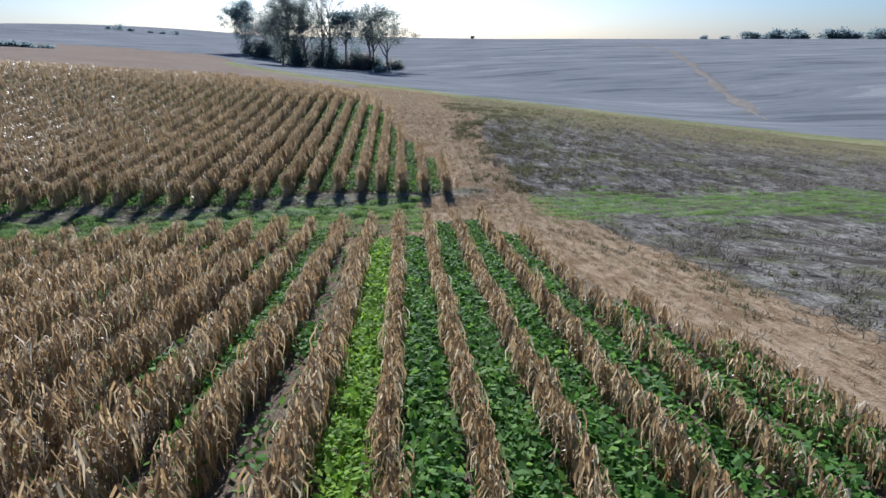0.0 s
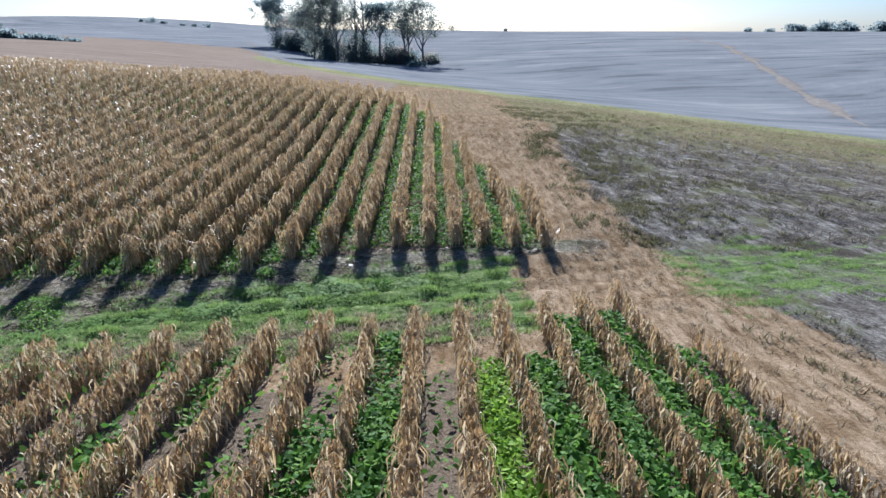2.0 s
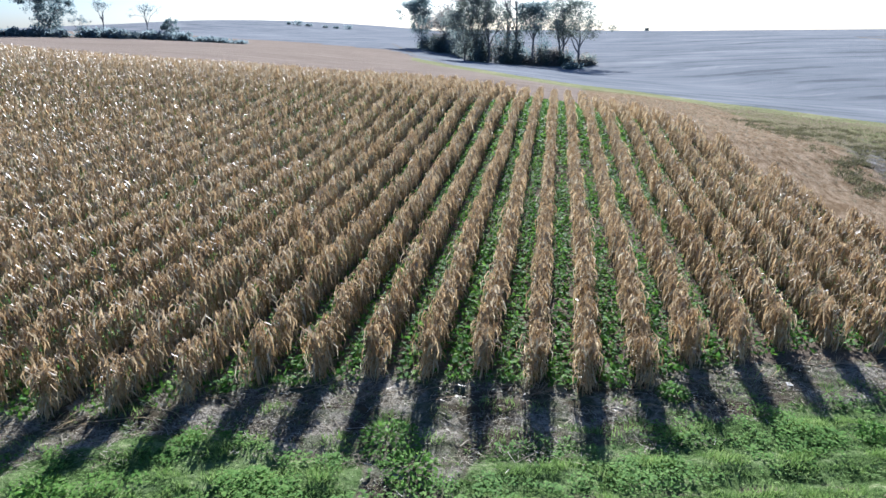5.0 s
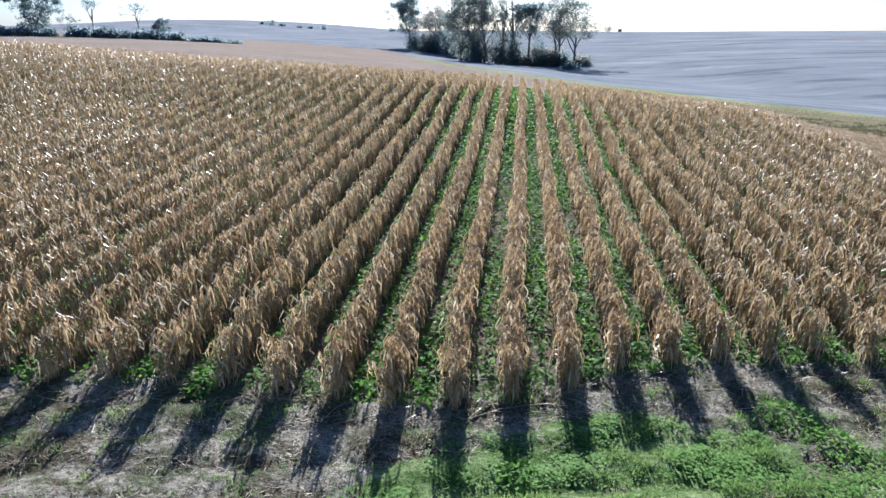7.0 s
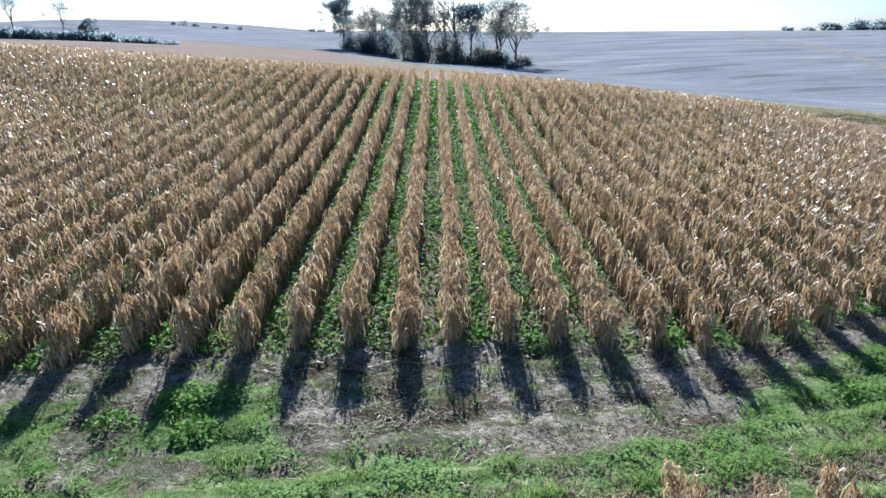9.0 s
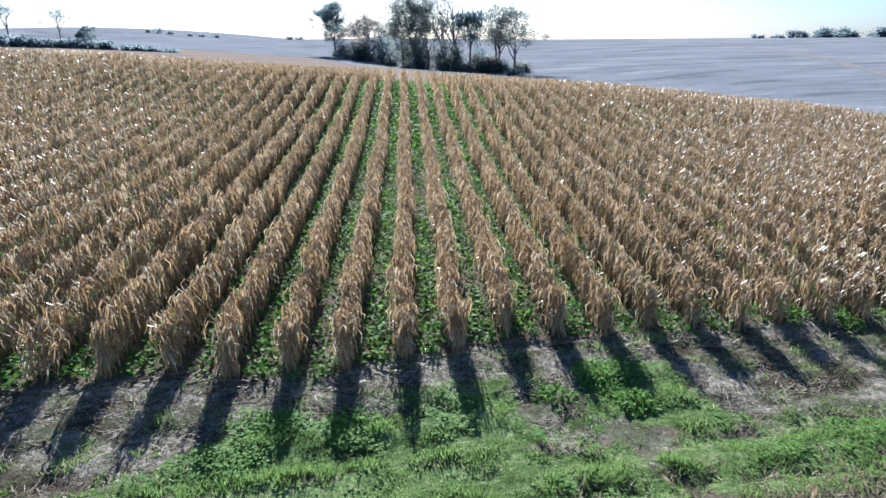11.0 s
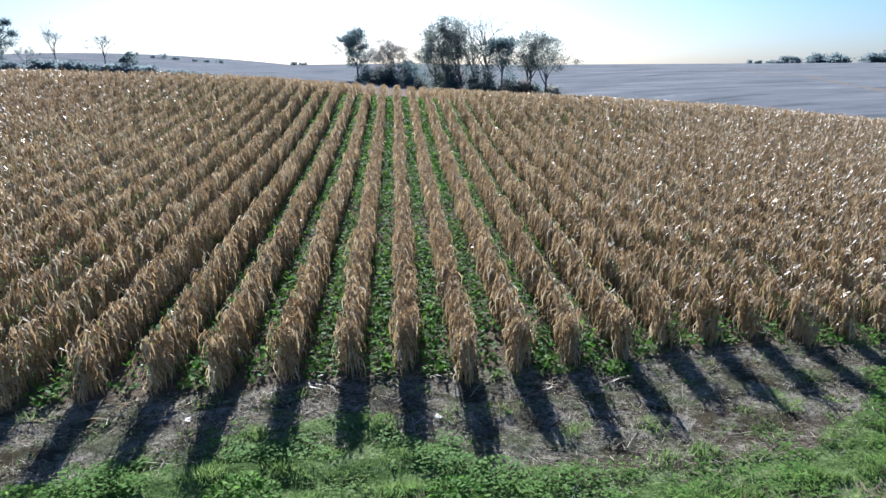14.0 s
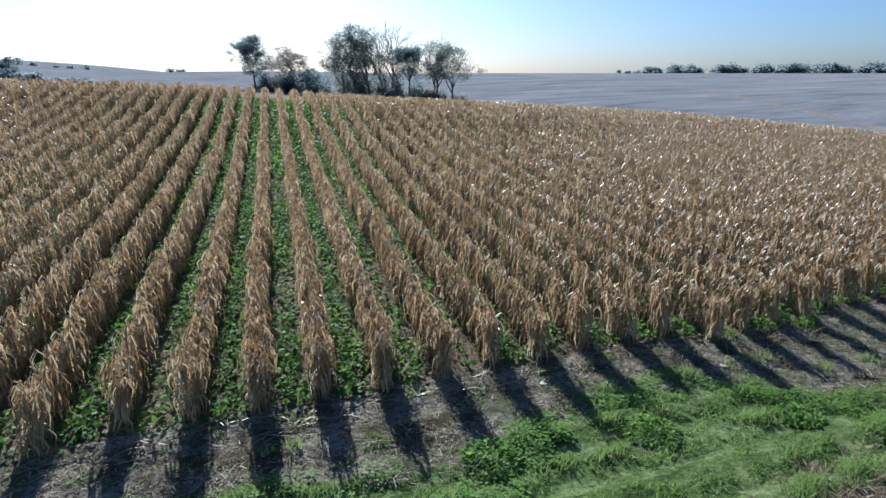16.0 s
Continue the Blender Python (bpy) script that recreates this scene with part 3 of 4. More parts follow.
def lane_grass():
    r = np.random.default_rng(11)
    n = 190000
    x = r.uniform(-100, -2, n)
    d = r.uniform(0.0, 9.2, n)
    pat = np.array([noise.noise((a * 0.22, (float(edge(a)) - b) * 0.5, 4.0)) for a, b in zip(x, d)])
    tuft = np.array([noise.noise((a * 1.1, b * 1.6, 7.0)) for a, b in zip(x, d)])
    lush = np.clip(smooth(-0.9, 0.7, d + 0.6 * pat - np.interp(x, LITTER_X, LITTER_W)), 0.2, 1) * np.clip(0.75 + 1.1 * tuft, 0.08, 1)
    lush *= np.clip(0.6 + 1.5 * tuft, 0.15, 1) * (0.62 + 0.38 * np.sin(d * 4.9))
    lush *= 1 - 0.8 * np.exp(-((d - 5.0 + 0.8 * smooth(-38, -46, x)) / 0.22) ** 2) - 0.8 * np.exp(-((x + 46.6 - 0.4 * d + 1.5 * tuft) / 0.6) ** 2) * smooth(2, 4, d) - 0.5 * np.exp(-((d - 7.6) / 0.8) ** 2)
    keep = r.random(n) < np.clip(lush, 0, 1)
    x, d, tuft = x[keep], d[keep], tuft[keep]
    y = edge(x) - d
    right = 30000
    xr, yr = r.uniform(5, 36, right), r.uniform(34.2, 44, right)
    yr = yr + 1.2 * np.sin(xr * 0.7) - 0.35 * np.clip(13 - xr, 0, 9) * smooth(36, 42, yr)
    tr = np.array([noise.noise((a * 0.35, b * 1.1, 31.0)) + 0.5 * noise.noise((a * 1.3, b * 1.9, 30.0)) for a, b in zip(xr, yr)])
    on = r.random(right) < np.clip(0.22 + 1.3 * tr, 0.02, 0.8)
    xr, yr, tr = xr[on], yr[on], tr[on]
    x, y, tuft = np.concatenate([x, xr]), np.concatenate([y, yr]), np.concatenate([tuft, tr * 0.5])
    x, y, tuft = np.repeat(x, 5), np.repeat(y, 5), np.repeat(tuft, 5)
    m = len(x)
    x, y = x + r.normal(0, 0.06, m), y + r.normal(0, 0.06, m)
    base = np.stack([x, y, height(x, y) - 0.02], 1)
    a = r.uniform(0, 6.3, m)
    tip = base + np.stack([r.normal(0, 0.09, m), r.normal(0, 0.09, m), r.uniform(0.03, 0.11, m) * (1 + 2.0 * np.clip(tuft, 0, 1)) * (1 + 0.6 * np.sin((edge(x) - y) * 4.9))], 1)
    w = np.stack([np.cos(a), np.sin(a), 0 * a], 1) * 0.017
    me = mesh_of("lane_grass", *blades(base, tip, w), GRASS)
    tagged(new("lane_grass", me), "green mown grass of the lane between fields", "grass", kind="stuff")


lane_grass()


def lane_weeds():
    """Low leafy weeds in a broken belt where the litter gives way to grass."""
    r = np.random.default_rng(16)
    n = 150000
    x = r.uniform(-84, -6, n)
    past = r.uniform(-0.5, 2.6, n)
    d = np.interp(x, LITTER_X, LITTER_W) + past
    y = edge(x) - d
    clump = np.array([noise.noise((a * 0.55, b * 0.8, 12.0)) + 0.5 * noise.noise((a * 1.9, b * 1.9, 3.0)) for a, b in zip(x, y)])
    belt = smooth(-0.5, 0.1, past) * smooth(2.6, 1.2, past) * np.interp(x, (-84, -64, -60, -56, -50, -40, -34, -28, -6), (1, 1, 0.4, 0.5, 0.9, 0.5, 0.35, 0.9, 0.8))
    keep = r.random(n) < belt * np.clip(0.25 + 2.2 * clump, 0, 1) * (d < 7.5)
    x, y, clump = x[keep], y[keep], clump[keep]
    high = 0.08 + 0.3 * np.clip(clump, 0, 0.8)
    v, f = scatter_leaves(x, y, 0.055, 0.0, 1.0, r)
    lift = height(x, y)
    v[:, 2] = np.repeat(lift, 4) + (v[:, 2] - np.repeat(lift, 4)) * np.repeat(high, 4) + 0.02
    tagged(new("lane_weeds", mesh_of("lane_weeds", v, f, WEEDLEAF)), "lush low green weeds along the litter edge", "weeds", kind="stuff")


lane_weeds()


def corn_litter():
    r = np.random.default_rng(12)
    n = 120000
    x = r.uniform(-100, 3, n)
    d = r.uniform(-0.6, 1.0, n) + r.uniform(0, 1, n) * np.interp(x, LITTER_X, LITTER_W)
    y = edge(x) - d
    x2 = r.uniform(-30, 5, 3500)
    y2 = near_edge(x2) + r.normal(0, 1.0, 3500)
    x, y = np.concatenate([x, x2]), np.concatenate([y, y2])
    x3 = r.uniform(-98, 3, 14000)
    y3 = edge(x3) + r.uniform(0, 1, 14000) ** 1.5 * 22
    x, y = np.concatenate([x, x3]), np.concatenate([y, y3])
    heap = np.array([noise.noise((a * 0.7, b * 0.9, 21.0)) + 0.6 * noise.noise((a * 2.1, b * 2.1, 8.0)) for a, b in zip(x, y)])
    keep = r.random(len(x)) < np.clip(0.42 + 1.5 * heap, 0.06, 1)
    x, y = x[keep], y[keep]
    m = len(x)
    c = np.stack([x, y, height(x, y) + r.uniform(0.01, 0.07, m)], 1)
    a = r.normal(0, 0.9, m)
    half = np.where(r.random(m) < 0.07, r.uniform(0.15, 0.4, m), r.uniform(0.03, 0.13, m))
    along = np.stack([np.cos(a), np.sin(a), r.normal(0, 0.12, m)], 1) * half[:, None]
    across = np.stack([-np.sin(a), np.cos(a), r.normal(0, 0.3, m)], 1) * r.uniform(0.003, 0.009, m)[:, None]
    v = np.stack([c - along - across, c + along - across * 0.6, c + along + across * 0.6, c - along + across], 1).reshape(-1, 3)
    me = mesh_of("corn_litter", v, np.arange(len(v)).reshape(-1, 4), STRAW)
    tagged(new("corn_litter", me), "pale broken corn stalks and husks lying on soil", "crop residue", kind="stuff")


corn_litter()


def dead_weeds():
    r = np.random.default_rng(13)
    n = 42000
    x, y = r.uniform(3, 60, n), r.uniform(14, 90, n)
    dirt_r = np.interp(y, DIRT_Y, DIRT_RIGHT)
    lush = np.array([noise.noise((a * 0.8, b * 0.4, 2.0)) + 0.4 * noise.noise((a * 0.2, b * 0.2, 5.0)) for a, b in zip(x, y)])
    keep = (r.random(n) < smooth(-1.5, 2.5, x - dirt_r + 3 * lush) * smooth(95, 55, y + 0.3 * x) * np.clip(0.4 + 1.9 * lush, 0.03, 1)) & ((y < 33.5 + lush) | (y > 43.2 + lush))
    x, y, lush = x[keep], y[keep], lush[keep]
    x, y, lush = np.repeat(x, 5), np.repeat(y, 5), np.repeat(lush, 5)
    m = len(x)
    x, y = x + r.normal(0, 0.14, m), y + r.normal(0, 0.14, m)
    base = np.stack([x, y, height(x, y) - 0.02], 1)
    tip = base + np.stack([r.normal(0.05, 0.15, m), r.normal(-0.2, 0.3, m), r.uniform(0.03, 0.25, m) * (1 + 1.8 * np.clip(lush, 0, 1))], 1)
    a = r.uniform(0, 6.3, m)
    w = np.stack([np.cos(a), np.sin(a), 0.3 * np.sin(a * 3)], 1) * 0.03
    me = mesh_of("dead_weeds", *blades(base, tip, w), WEED)
    tagged(new("dead_weeds", me), "grey brown dead weeds on the unplanted slope", "weeds", kind="stuff")


dead_weeds()


def dry_grass():
    """Low brown tufts, in loose lines along the dirt beside the corn and over the dry slope."""
    r = np.random.default_rng(14)
    n = 26000
    x, y = r.uniform(-8, 50, n), r.uniform(12, 120, n)
    line = np.round((x + 0.05 * y) / 0.75) * 0.75 - 0.05 * y
    x = np.where(r.random(n) < 0.7, line + r.normal(0, 0.1, n), x)
    dl, dr = np.interp(y, (0, 14, 17.3, 20, 27, 33.5, 40, 53, 67, 80, 110), (8.3, 6.6, 6, 5.2, 4.4, 3.0, 0.8, 1.4, -1.6, -5, -10)), np.interp(y, DIRT_Y, DIRT_RIGHT)
    beside = smooth(-0.5, 0.8, x - dl) * smooth(3, -1, x - dr) * 0.8
    slope = smooth(-1, 3, x - dr) * smooth(50, 75, y + 0.3 * x) * smooth(0, -8, y - np.interp(x, STRIP_X, STRIP_Y)) * 0.7
    keep = r.random(n) < np.maximum(beside, slope)
    xl = r.uniform(-70, -3, 9000)
    yl = edge(xl) - np.clip(r.normal(7.9, 0.9, 9000), 5.6, 9.4)
    x, y = np.repeat(np.concatenate([x[keep], xl]), 6), np.repeat(np.concatenate([y[keep], yl]), 6)
    m = len(x)
    x, y = x + r.normal(0, 0.07, m), y + r.normal(0, 0.14, m)
    base = np.stack([x, y, height(x, y) - 0.02], 1)
    tip = base + np.stack([r.normal(0, 0.12, m), r.normal(0, 0.12, m), r.uniform(0.04, 0.2, m)], 1)
    a = r.uniform(0, 6.3, m)
    w = np.stack([np.cos(a), np.sin(a), 0 * a], 1) * 0.025
    me = mesh_of("dry_grass", *blades(base, tip, w), DRY)
    tagged(new("dry_grass", me), "low tan dry grass tufts beside the corn", "grass", kind="stuff")


dry_grass()


def slope_tufts():
    """Short olive grass tufts strewn along the dirt's edge and over the weedy slope."""
    r = np.random.default_rng(23)
    n = 5200
    y = r.uniform(16, 95, n)
    x = np.interp(y, DIRT_Y, DIRT_RIGHT) + r.gamma(1.6, 4.5, n) - 2.5
    thick = np.array([noise.noise((a * 0.5, b * 0.3, 41.0)) for a, b in zip(x, y)])
    on = (r.random(n) < np.clip(0.3 + 1.8 * thick, 0.02, 1) * np.where(y < 34, 0.2, 1)) & ((y < 33.5) | (y > 42))
    x, y = np.repeat(x[on], 16), np.repeat(y[on], 16)
    m = len(x)
    x, y = x + r.normal(0, 0.13, m), y + r.normal(0, 0.2, m)
    base = np.stack([x, y, height(x, y) - 0.02], 1)
    tip = base + np.stack([r.normal(0, 0.1, m), r.normal(-0.05, 0.12, m), r.uniform(0.08, 0.3, m)], 1)
    a = r.uniform(0, 6.3, m)
    me = mesh_of("slope_tufts", *blades(base, tip, np.stack([np.cos(a), np.sin(a), 0 * a], 1) * 0.03), DULL)
    tagged(new("slope_tufts", me), "short olive grass tufts on the weedy slope", "grass", kind="stuff")


slope_tufts()


def weed_clump(x, y, wide, tall, mat, label, seed, leafy=True):
    """A clump of weeds: leaves or blades round one root."""
    r = np.random.default_rng(seed + 400)
    n = int(260 * wide)
    a, q = r.uniform(0, 6.3, n), wide * 0.5 * np.sqrt(r.random(n))
    px, py = x + np.cos(a) * q, y + np.sin(a) * q
    dome = tall * np.clip(1 - (q / (wide * 0.55)) ** 2, 0.15, 1)
    base = np.stack([px, py, height(px, py) - 0.02], 1)
    if leafy:
        c = base + np.stack([0 * a, 0 * a, dome * r.uniform(0.2, 1, n)], 1)
        t, roll, s = r.normal(0, 0.5, n), r.normal(0, 0.5, n), 0.07 * r.uniform(0.6, 1.3, n)
        along = np.stack([np.cos(a) * np.cos(t), np.sin(a) * np.cos(t), np.sin(t)], 1) * s[:, None]
        across = np.stack([-np.sin(a) * np.cos(roll), np.cos(a) * np.cos(roll), np.sin(roll)], 1) * (0.6 * s)[:, None]
        v, f = quads(c, across, along)
    else:
        tip = base + np.stack([np.cos(a) * 0.15, np.sin(a) * 0.15, dome * r.uniform(0.5, 1.1, n)], 1) + r.normal(0, 0.06, (n, 3)) * [1, 1, 0.3]
        v, f = blades(base, tip, np.stack([-np.sin(a), np.cos(a), 0 * a], 1) * 0.012)
    tagged(new("weed_clump", mesh_of("weed_clump", v, f, mat)), label, "weed", "weed clumps on the lane")


for i, (x, d, w, h) in enumerate(((-19.5, 4.0, 1.5, 0.35), (-20.2, 2.9, 1.7, 0.4), (-27.2, 4.4, 1.1, 0.3), (-45.0, 1.7, 1.6, 0.3), (-46.4, 2.4, 1.3, 0.3),
                                  (-44.3, 3.0, 1.2, 0.3), (-51.5, 2.6, 1.6, 0.3), (-53.2, 2.4, 1.5, 0.3), (-66.2, 4.4, 1.3, 0.3), (-70.4, 3.6, 1.5, 0.35),
                                  (-74.6, 3.3, 1.5, 0.35), (-12.9, 1.2, 1.0, 0.35), (-35.6, 0.5, 1.0, 0.3), (-61.2, 0.4, 0.9, 0.35), (-8.0, 3.2, 1.0, 0.3))):
    weed_clump(x, float(edge(x)) - d, w, h, WEEDLEAF, "lush green weed clump on the lane edge", i)
for i, (x, d, w, h) in enumerate(((-55.2, 1.6, 0.9, 0.25), (-30.8, 3.0, 1.0, 0.25), (-22.8, 1.8, 1.1, 0.3), (-17.2, 0.8, 0.7, 0.3), (-38.4, 2.6, 0.8, 0.2), (1.6, 1.2, 0.9, 0.3))):
    weed_clump(x, float(edge(x)) - d, w, h, DRY, "tan dead weed clump on the litter", 30 + i, False)


def fallen_stalk(x, y, turn, long, seed):
    """A corn stalk lying on the ground with a few dry leaves on it."""
    r = np.random.default_rng(seed + 700)
    ob = tagged(new("fallen_stalk"), "fallen dry corn stalk lying by the row ends", "corn stalk", "fallen stalks by the row ends")
    ob.matrix_basis = pose(x, y, float(height(x, y)) + 0.03, 0, 0, turn)
    st = Soup()
    tube(st, [(-long / 2, 0, 0), (0, r.normal(0, 0.04), 0.03), (long / 2, r.normal(0, 0.06), 0)], [0.015, 0.012, 0.007], 5)
    part("stalk", st.mesh("stalk", STALK, True), ob)
    for i in range(4):
        p = np.array([r.uniform(-0.4, 0.45) * long, 0, 0.02])
        d = np.array([r.uniform(0.1, 0.4), r.choice((-1, 1)) * r.uniform(0.1, 0.3), r.uniform(0, 0.1)])
        e = np.array([-d[1], d[0], 0]) * 0.028
        lf = Soup()
        lf.add([p - e * 0.5, p + e * 0.5, p + d * 0.6 + e + [0, 0, 0.05], p + d * 0.6 - e + [0, 0, 0.05], p + d * 1.3], [(0, 1, 2, 3), (3, 2, 4)])
        part("leaf", lf.mesh("leaf", CORN), ob)


r5 = np.random.default_rng(51)
for i in range(70):
    x = float(r5.uniform(-84, -6))
    d = float(r5.uniform(0.3, 1.0)) * float(np.interp(x, LITTER_X, LITTER_W))
    weed_clump(x, float(edge(x)) - d, float(r5.uniform(0.4, 1.1)), float(r5.uniform(0.1, 0.24)), (DRY, WEED, GRASS)[i % 3],
               ("tan dead weed clump on the litter", "grey dead weed clump on the litter", "small green grass tuft on the litter")[i % 3], 60 + i, False)
for i in range(110):
    x = -96 + 97 * (i + rng.uniform(0, 0.9)) / 110
    fallen_stalk(x, float(row_end(x)) - rng.uniform(0.1, 1.1), 12 + rng.normal(0, 16), rng.uniform(0.9, 1.9), i)


def fallen_ear(x, y, turn):
    """A pale ear of corn on the ground, half out of its husk."""
    ob = tagged(new("fallen_ear"), "pale corn ear in torn husk on the ground", "corn ear", "fallen ears on the lane")
    ob.matrix_basis = pose(x, y, float(height(x, y)) + 0.05, 0, 0, turn)
    c, h = Soup(), Soup()
    tube(c, [(-0.05, 0, 0), (0.02, 0, 0.005), (0.11, 0, 0.005), (0.15, 0, 0)], [0.02, 0.028, 0.022, 0.006], 8)
    part("cob", c.mesh("cob", STALK, True), ob)
    for s_ in (-1, 0, 1):
        h.add([(-0.08, 0.01 * s_, 0), (-0.02, 0.045 * s_ - 0.025, 0.03), (0.09, 0.08 * s_ - 0.03, 0.025), (0.09, 0.08 * s_ + 0.03, 0.02), (-0.02, 0.045 * s_ + 0.025, 0.03)], [(0, 1, 2, 3, 4)])
    part("husk", h.mesh("husk", HUSK), ob)


for x, d, t in ((-66.4, 1.7, 30), (-72.2, 0.9, 10), (-9.5, 1.0, 50)):
    fallen_ear(x, float(edge(x)) - d, t)


# ---- trees ----
def crown_material(name, dark, mid_, light, glow=0.3):
    return leaf_material(name, ((0.0, dark), (0.55, mid_), (1.0, light)), glow, 0.8, 0.05, patch=0.1)


# distance haze is mixed into these leaf colours: lighter, greyer and bluish
HAZY_OLIVE = crown_material("hazed_olive_leaves", (0.22, 0.27, 0.26), (0.32, 0.37, 0.33), (0.45, 0.48, 0.39), 0.7)
HAZY_DARKGREEN = crown_material("hazed_dark_leaves", (0.17, 0.25, 0.27), (0.25, 0.34, 0.35), (0.34, 0.43, 0.41), 0.7)
HAZY_RUSSET = crown_material("hazed_russet_leaves", (0.30, 0.29, 0.28), (0.41, 0.38, 0.34), (0.51, 0.46, 0.40), 0.7)
# leaves tinted pale blue: the colour stands in for distance haze
HAZY_BLUE = crown_material("hazed_far_leaves", (0.28, 0.36, 0.38), (0.33, 0.41, 0.42), (0.38, 0.46, 0.46), 0.7)


def tree(x, y, tall, wide, mat, label, leaves=2600, bare=0.0, stem=0.35, trunks=1, seed=0, leaf=0.3, low=0.3):
    """A tree of trunk, forking limbs and a crown of many small leaf clumps."""
    r = np.random.default_rng(seed + 100)
    z0 = float(height(x, y)) - 0.2
    base = tagged(new("tree"), label, "tree")
    base.location = (x, y, z0)
    wood, limbs, tips = Soup(), [], []
    for t in range(trunks):
        off = np.array([r.normal(0, 0.8), r.normal(0, 0.8), 0]) if trunks > 1 else np.zeros(3)
        top = np.array([off[0] * 2.2 + r.normal(0, 0.3), off[1] * 2 + r.normal(0, 0.3), tall * stem * r.uniform(0.95, 1.1)])
        rad = 0.022 * tall * (0.8 if trunks > 1 else 1)
        midp = (off + top) / 2 + r.normal(0, 0.12, 3)
        tube(wood, [off, midp, top], [rad, rad * 0.8, rad * 0.62], 6)

        def grow(limb, p, d, length, rad, level):
            bend = d + r.normal(0, 0.12, 3)
            q = p + d * length * 0.5 + r.normal(0, 0.06 * length, 3)
            e = q + bend * length * 0.5
            tube(limb, [p, q, e], [rad, rad * 0.75, rad * 0.5], 4 if level < 2 else 3)
            if level >= 3 or length < 0.06 * tall:
                tips.append(e)
                tips.append(q)
                return
            if level >= 2:
                tips.append(q)
            for _ in range(r.integers(2, 4)):
                nd = bend + r.normal(0, 0.5, 3) + np.array([0, 0, 0.12])
                nd /= np.linalg.norm(nd)
                grow(limb, e, nd, length * r.uniform(0.6, 0.85), rad * 0.55, level + 1)

        for i in range(5):
            a = i * 1.257 + r.uniform(0, 0.8)
            out = wide / tall
            d = np.array([np.cos(a) * out, np.sin(a) * out, r.uniform(0.55, 1.0)])
            if i == 4:
                d = np.array([r.normal(0, 0.1), r.normal(0, 0.1), 1.0])
            d /= np.linalg.norm(d)
            limbs.append(Soup())
            grow(limbs[-1], top - np.array([0, 0, r.uniform(0, 0.14) * tall]), d, tall * 0.27 * r.uniform(0.8, 1.1), rad * 0.55, 0)
    part("trunk", wood.mesh("trunk", BARK, True), base)
    for limb in limbs:
        part("limb", limb.mesh("limb", BARK, True), base)
    tips = np.array(tips)
    if bare < 1:
        # clumps of leaves: on the twigs and through the body of the crown
        leaves = int(leaves * 2.8)
        k = max(12, leaves // 70)
        a, q = r.uniform(0, 6.3, k), np.sqrt(r.uniform(0.05, 1, k))
        zc = r.uniform(low, 0.97, k)
        girth = np.sin(np.pi * np.clip((zc - low + 0.12) / (1.14 - low), 0, 1)) ** 0.6
        body = np.stack([np.cos(a) * q * girth * wide * 0.55, np.sin(a) * q * girth * wide * 0.55, zc * tall], 1)
        heads = np.concatenate([tips[r.integers(len(tips), size=k)], body])
        c = heads[r.integers(len(heads), size=leaves)] + r.normal(0, 0.036 * tall, (leaves, 3)) * [1, 1, 0.75]
        over = np.maximum(c[:, 2] - tall * (0.97 + 0.07 * np.sin(c[:, 0] * 1.7) * np.cos(c[:, 1] * 1.3)), 0)
        c[:, 2] = np.maximum(c[:, 2] - over * r.uniform(0.7, 2.2, leaves), 0.3)
        c = c[r.random(leaves) > bare]
        k = len(c)
        a, t = r.normal(size=(k, 3)), r.normal(size=(k, 3))
        a /= np.linalg.norm(a, axis=1)[:, None]
        t -= (t * a).sum(1)[:, None] * a
        t /= np.linalg.norm(t, axis=1)[:, None]
        s = 0.66 * leaf * r.uniform(0.6, 1.4, k)[:, None]
        part("crown", mesh_of("crown", *quads(c, a * s * 0.7, t * s), mat), base)
    return base


def bush(x, y, tall, wide, mat, label, seed=0, leaves=900, leaf=0.35, kind_of="bush"):
    """A shrub: several stems under an uneven mass of leaf clumps."""
    r = np.random.default_rng(seed + 900)
    z0 = float(height(x, y)) - 0.15
    base = tagged(new(kind_of), label, kind_of)
    base.location = (x, y, z0)
    cents = []
    for i in range(6):
        stem = Soup()
        a, q = r.uniform(0, 6.3), r.uniform(0.1, 0.5) * wide
        e = np.array([np.cos(a) * q, np.sin(a) * q, tall * r.uniform(0.5, 0.95)])
        tube(stem, [[0.15 * e[0], 0.15 * e[1], 0], e * [0.6, 0.6, 0.5], e], [0.05, 0.035, 0.015], 4)
        cents += [e, e * [0.8, 0.8, 0.6], e * [1.0, 1.0, 0.3]]
        part("stem", stem.mesh("stem", BARK), base)
    cents = np.array(cents)
    c = cents[r.integers(len(cents), size=leaves)] + r.normal(0, 1, (leaves, 3)) * [0.13 * wide, 0.13 * wide, 0.13 * tall]
    c[:, 2] = np.abs(c[:, 2])
    a, t = r.normal(size=(leaves, 3)), r.normal(size=(leaves, 3))
    a /= np.linalg.norm(a, axis=1)[:, None]
    t -= (t * a).sum(1)[:, None] * a
    t /= np.linalg.norm(t, axis=1)[:, None]
    s = leaf * r.uniform(0.6, 1.4, leaves)[:, None]
    part("foliage", mesh_of("foliage", *quads(c, a * s * 0.7, t * s), mat), base)
    return base


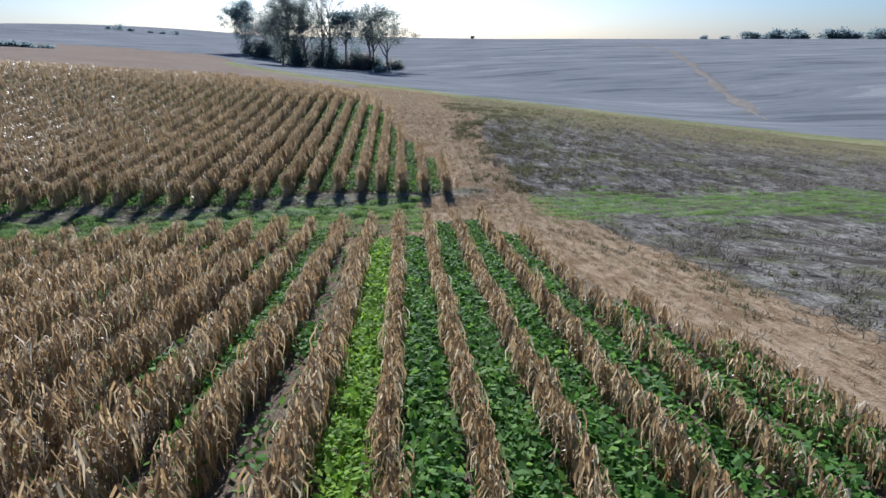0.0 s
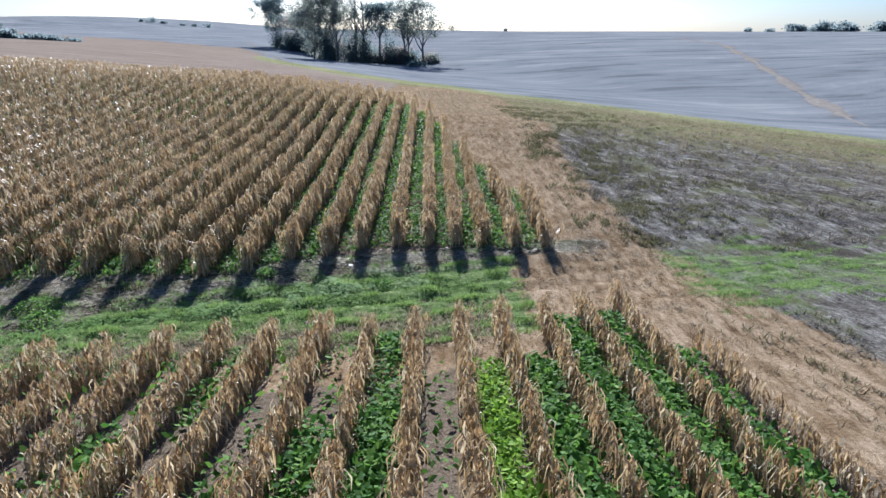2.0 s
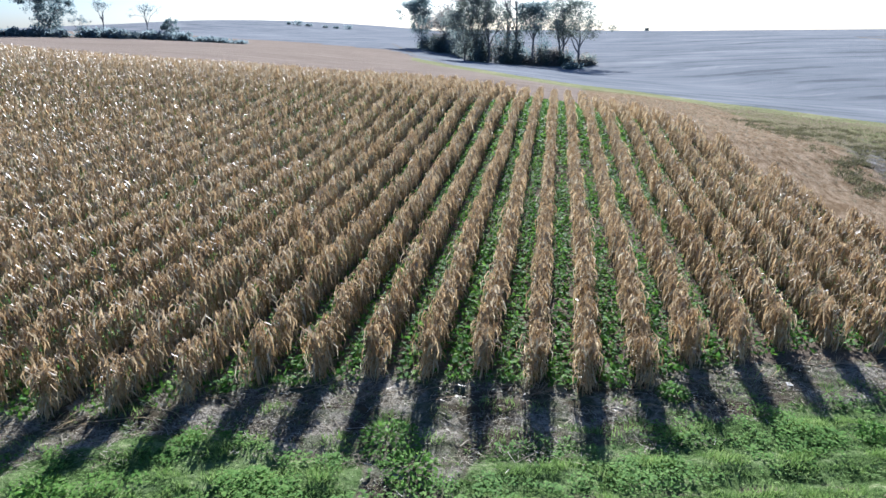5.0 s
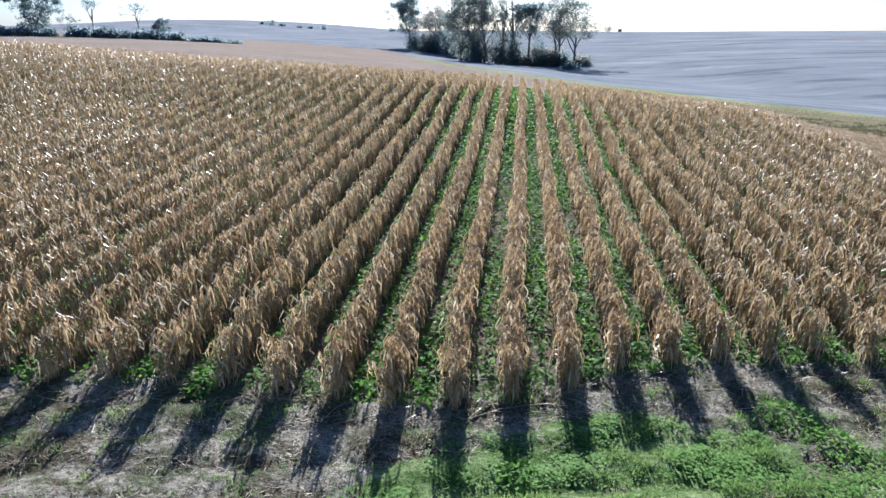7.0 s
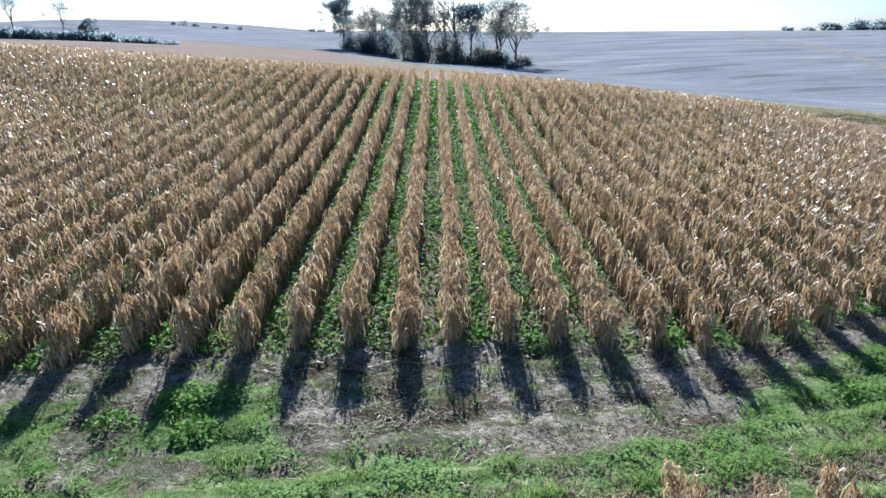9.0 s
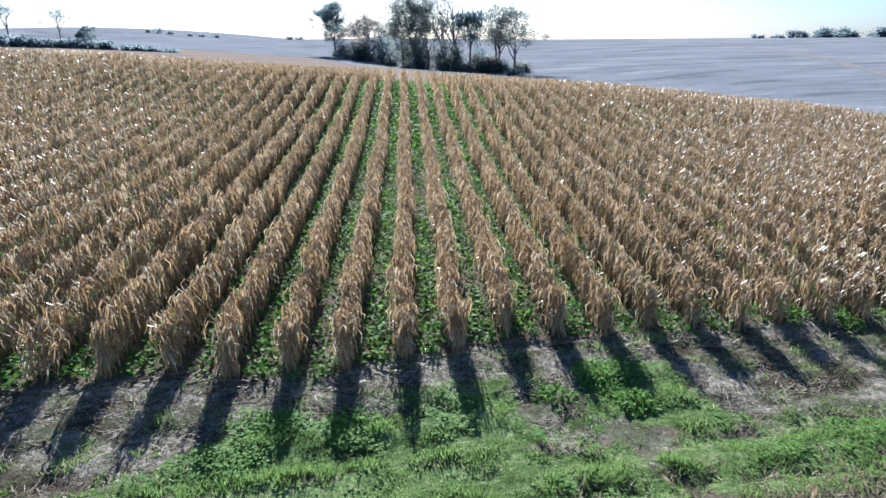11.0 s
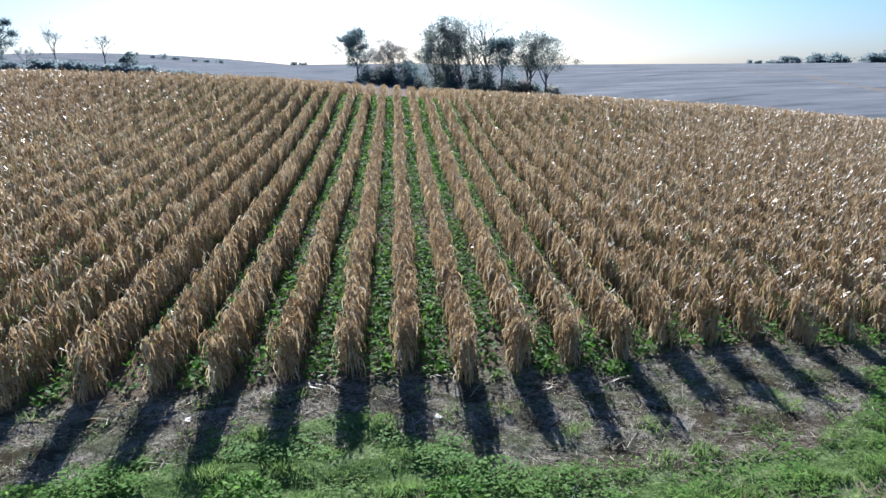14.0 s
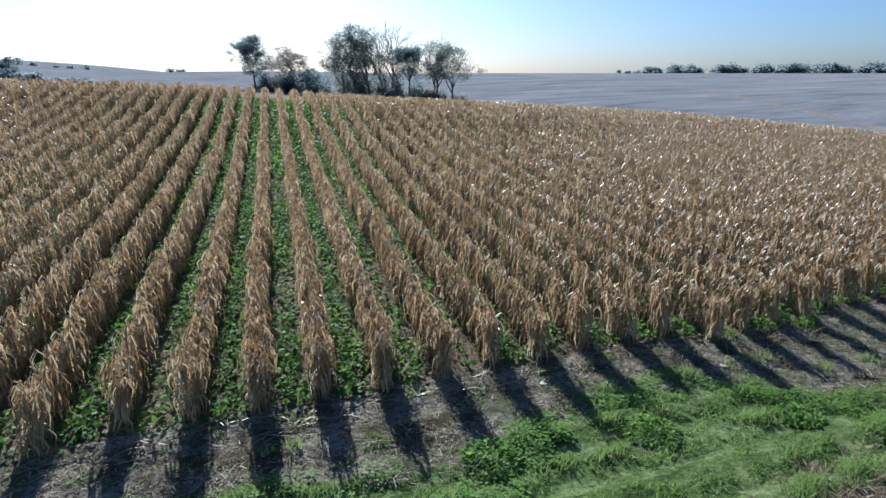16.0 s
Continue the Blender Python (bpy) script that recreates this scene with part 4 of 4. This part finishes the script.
tree(-87.3, 361, 28, 14, HAZY_DARKGREEN, "tall leafy tree above the valley thicket", 5200, 0.0, 0.32, seed=1, leaf=0.42, low=0.28)
tree(-72.2, 344, 23, 13, HAZY_RUSSET, "thin russet tree in the valley thicket", 2600, 0.2, 0.35, seed=2, leaf=0.34, low=0.3)
tree(-66.5, 337, 20, 11, HAZY_RUSSET, "thin russet tree in the valley thicket", 2400, 0.2, 0.35, seed=3, leaf=0.34, low=0.3)
tree(-60.5, 318, 13, 8, HAZY_DARKGREEN, "small leafy tree in the valley thicket", 1800, 0.1, 0.3, seed=12, leaf=0.36, low=0.15)
tree(-51.5, 268, 23, 10, HAZY_OLIVE, "olive green tree in the valley thicket", 4200, 0.0, 0.25, seed=4, leaf=0.34, low=0.1)
tree(-47.0, 266, 30, 11, HAZY_OLIVE, "tall olive green tree in the valley thicket", 5200, 0.0, 0.3, seed=5, leaf=0.34, low=0.15)
tree(-42.0, 264, 25, 8, HAZY_OLIVE, "tall thin olive tree in the valley thicket", 3000, 0.2, 0.3, seed=6, leaf=0.32, low=0.1)
tree(-36.0, 275, 29, 11, HAZY_OLIVE, "tall bare tree with few remaining leaves", 420, 0.3, 0.38, seed=7, trunks=2)
tree(-32.5, 265, 29, 9, HAZY_OLIVE, "tall bare tree with few remaining leaves", 320, 0.3, 0.42, seed=8)
tree(-25.6, 263, 22, 9, HAZY_DARKGREEN, "dark leafy tree with a rounded crown", 3000, 0.0, 0.5, seed=9, leaf=0.36, low=0.55)
tree(-15.2, 261, 25, 10, HAZY_OLIVE, "forked tree with a thinning leafy crown", 1700, 0.1, 0.35, seed=10, trunks=2, leaf=0.32, low=0.4)
tree(-9.0, 258.5, 23, 14, HAZY_OLIVE, "lone spreading tree at the thicket edge", 3600, 0.0, 0.3, seed=11, leaf=0.32, low=0.42)
for i in range(56):
    f = i / 55
    xx = -86 + 82 * f + rng.normal(0, 2.0)
    yy = float(np.interp(xx, (-90, -60, -45, -20, -4), (358, 318, 266, 261, 257))) + rng.normal(0, 4)
    brush = 1.9 if i % 2 and xx < -18 else 1.0  # every second one is tall, open brush
    bush(xx, yy, rng.uniform(3, 7.5) * brush * (0.55 if xx > -12 else 1), rng.uniform(5, 9), (HAZY_OLIVE, HAZY_DARKGREEN, HAZY_RUSSET)[rng.integers(3)],
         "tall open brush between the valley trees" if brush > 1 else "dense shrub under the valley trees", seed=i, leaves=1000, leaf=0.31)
# hedge along the top of the stubble field
for i in range(46):
    xx = -225 + 89 * i / 45 + rng.normal(0, 1.0)
    yy = float(np.interp(xx, (-225, -190, -160, -136), (205, 224, 238, 244))) + rng.normal(0, 1.5)
    if -149 < xx < -146.5:
        continue
    bush(xx, yy, rng.uniform(1.8, 3.4) * (0.7 if xx > -149 else 1), rng.uniform(5, 8), HAZY_BLUE, "hedge shrub with haze-blue leaf colour along the field edge", seed=60 + i, leaves=520, leaf=0.42)
tree(-159, 245, 8, 5, HAZY_DARKGREEN, "small dark tree standing above the hedge", 1300, 0.0, 0.25, seed=30, low=0.1)
tree(-166, 241.8, 12, 4, HAZY_BLUE, "slender bare tree standing above the hedge", 160, 0.2, 0.5, seed=31, low=0.8)
tree(-179, 235.5, 13, 4, HAZY_BLUE, "slender bare tree standing above the hedge", 160, 0.2, 0.5, seed=32, low=0.75)
tree(-186, 232.0, 8, 6, HAZY_BLUE, "thin bare shrubby tree above the hedge", 260, 0.2, 0.3, seed=33, low=0.3)
tree(-196, 229, 19, 11, HAZY_DARKGREEN, "large leafy tree at the end of the hedge", 3800, 0.0, 0.25, seed=34, leaf=0.4, low=0.12)
# shrubs along the far ridges
for i, (xx, yy, hh, ww) in enumerate(((-367, 850, 4, 9), (-354, 850, 7, 14), (-342, 850, 4, 9), (-318, 850, 3, 9), (-304, 850, 3, 8), (-286, 850, 5.5, 13), (-196, 850, 4.5, 10), (-184, 850, 3.5, 9),
                                      (305, 655, 3, 8), (322, 648, 2.5, 7), (361, 768, 4, 9), (381, 758, 3.5, 11), (88, 845, 3, 5), (400, 748, 3, 8), (417, 739, 5, 9))):
    bush(xx, yy, hh, ww, HAZY_BLUE, "far shrub with haze-blue leaf colour on the ridge line", seed=120 + i, leaves=420, leaf=0.6)
for i in range(46):
    f = i / 45
    xx, yy = 455 + 330 * f + rng.normal(0, 6), 840 - 290 * f + rng.normal(0, 14)
    bush(xx, yy, rng.uniform(6, 13), rng.uniform(18, 28), HAZY_BLUE, "far woodland tree on the ridge line", seed=150 + i, leaves=1000, leaf=1.15, kind_of="woodland_tree")
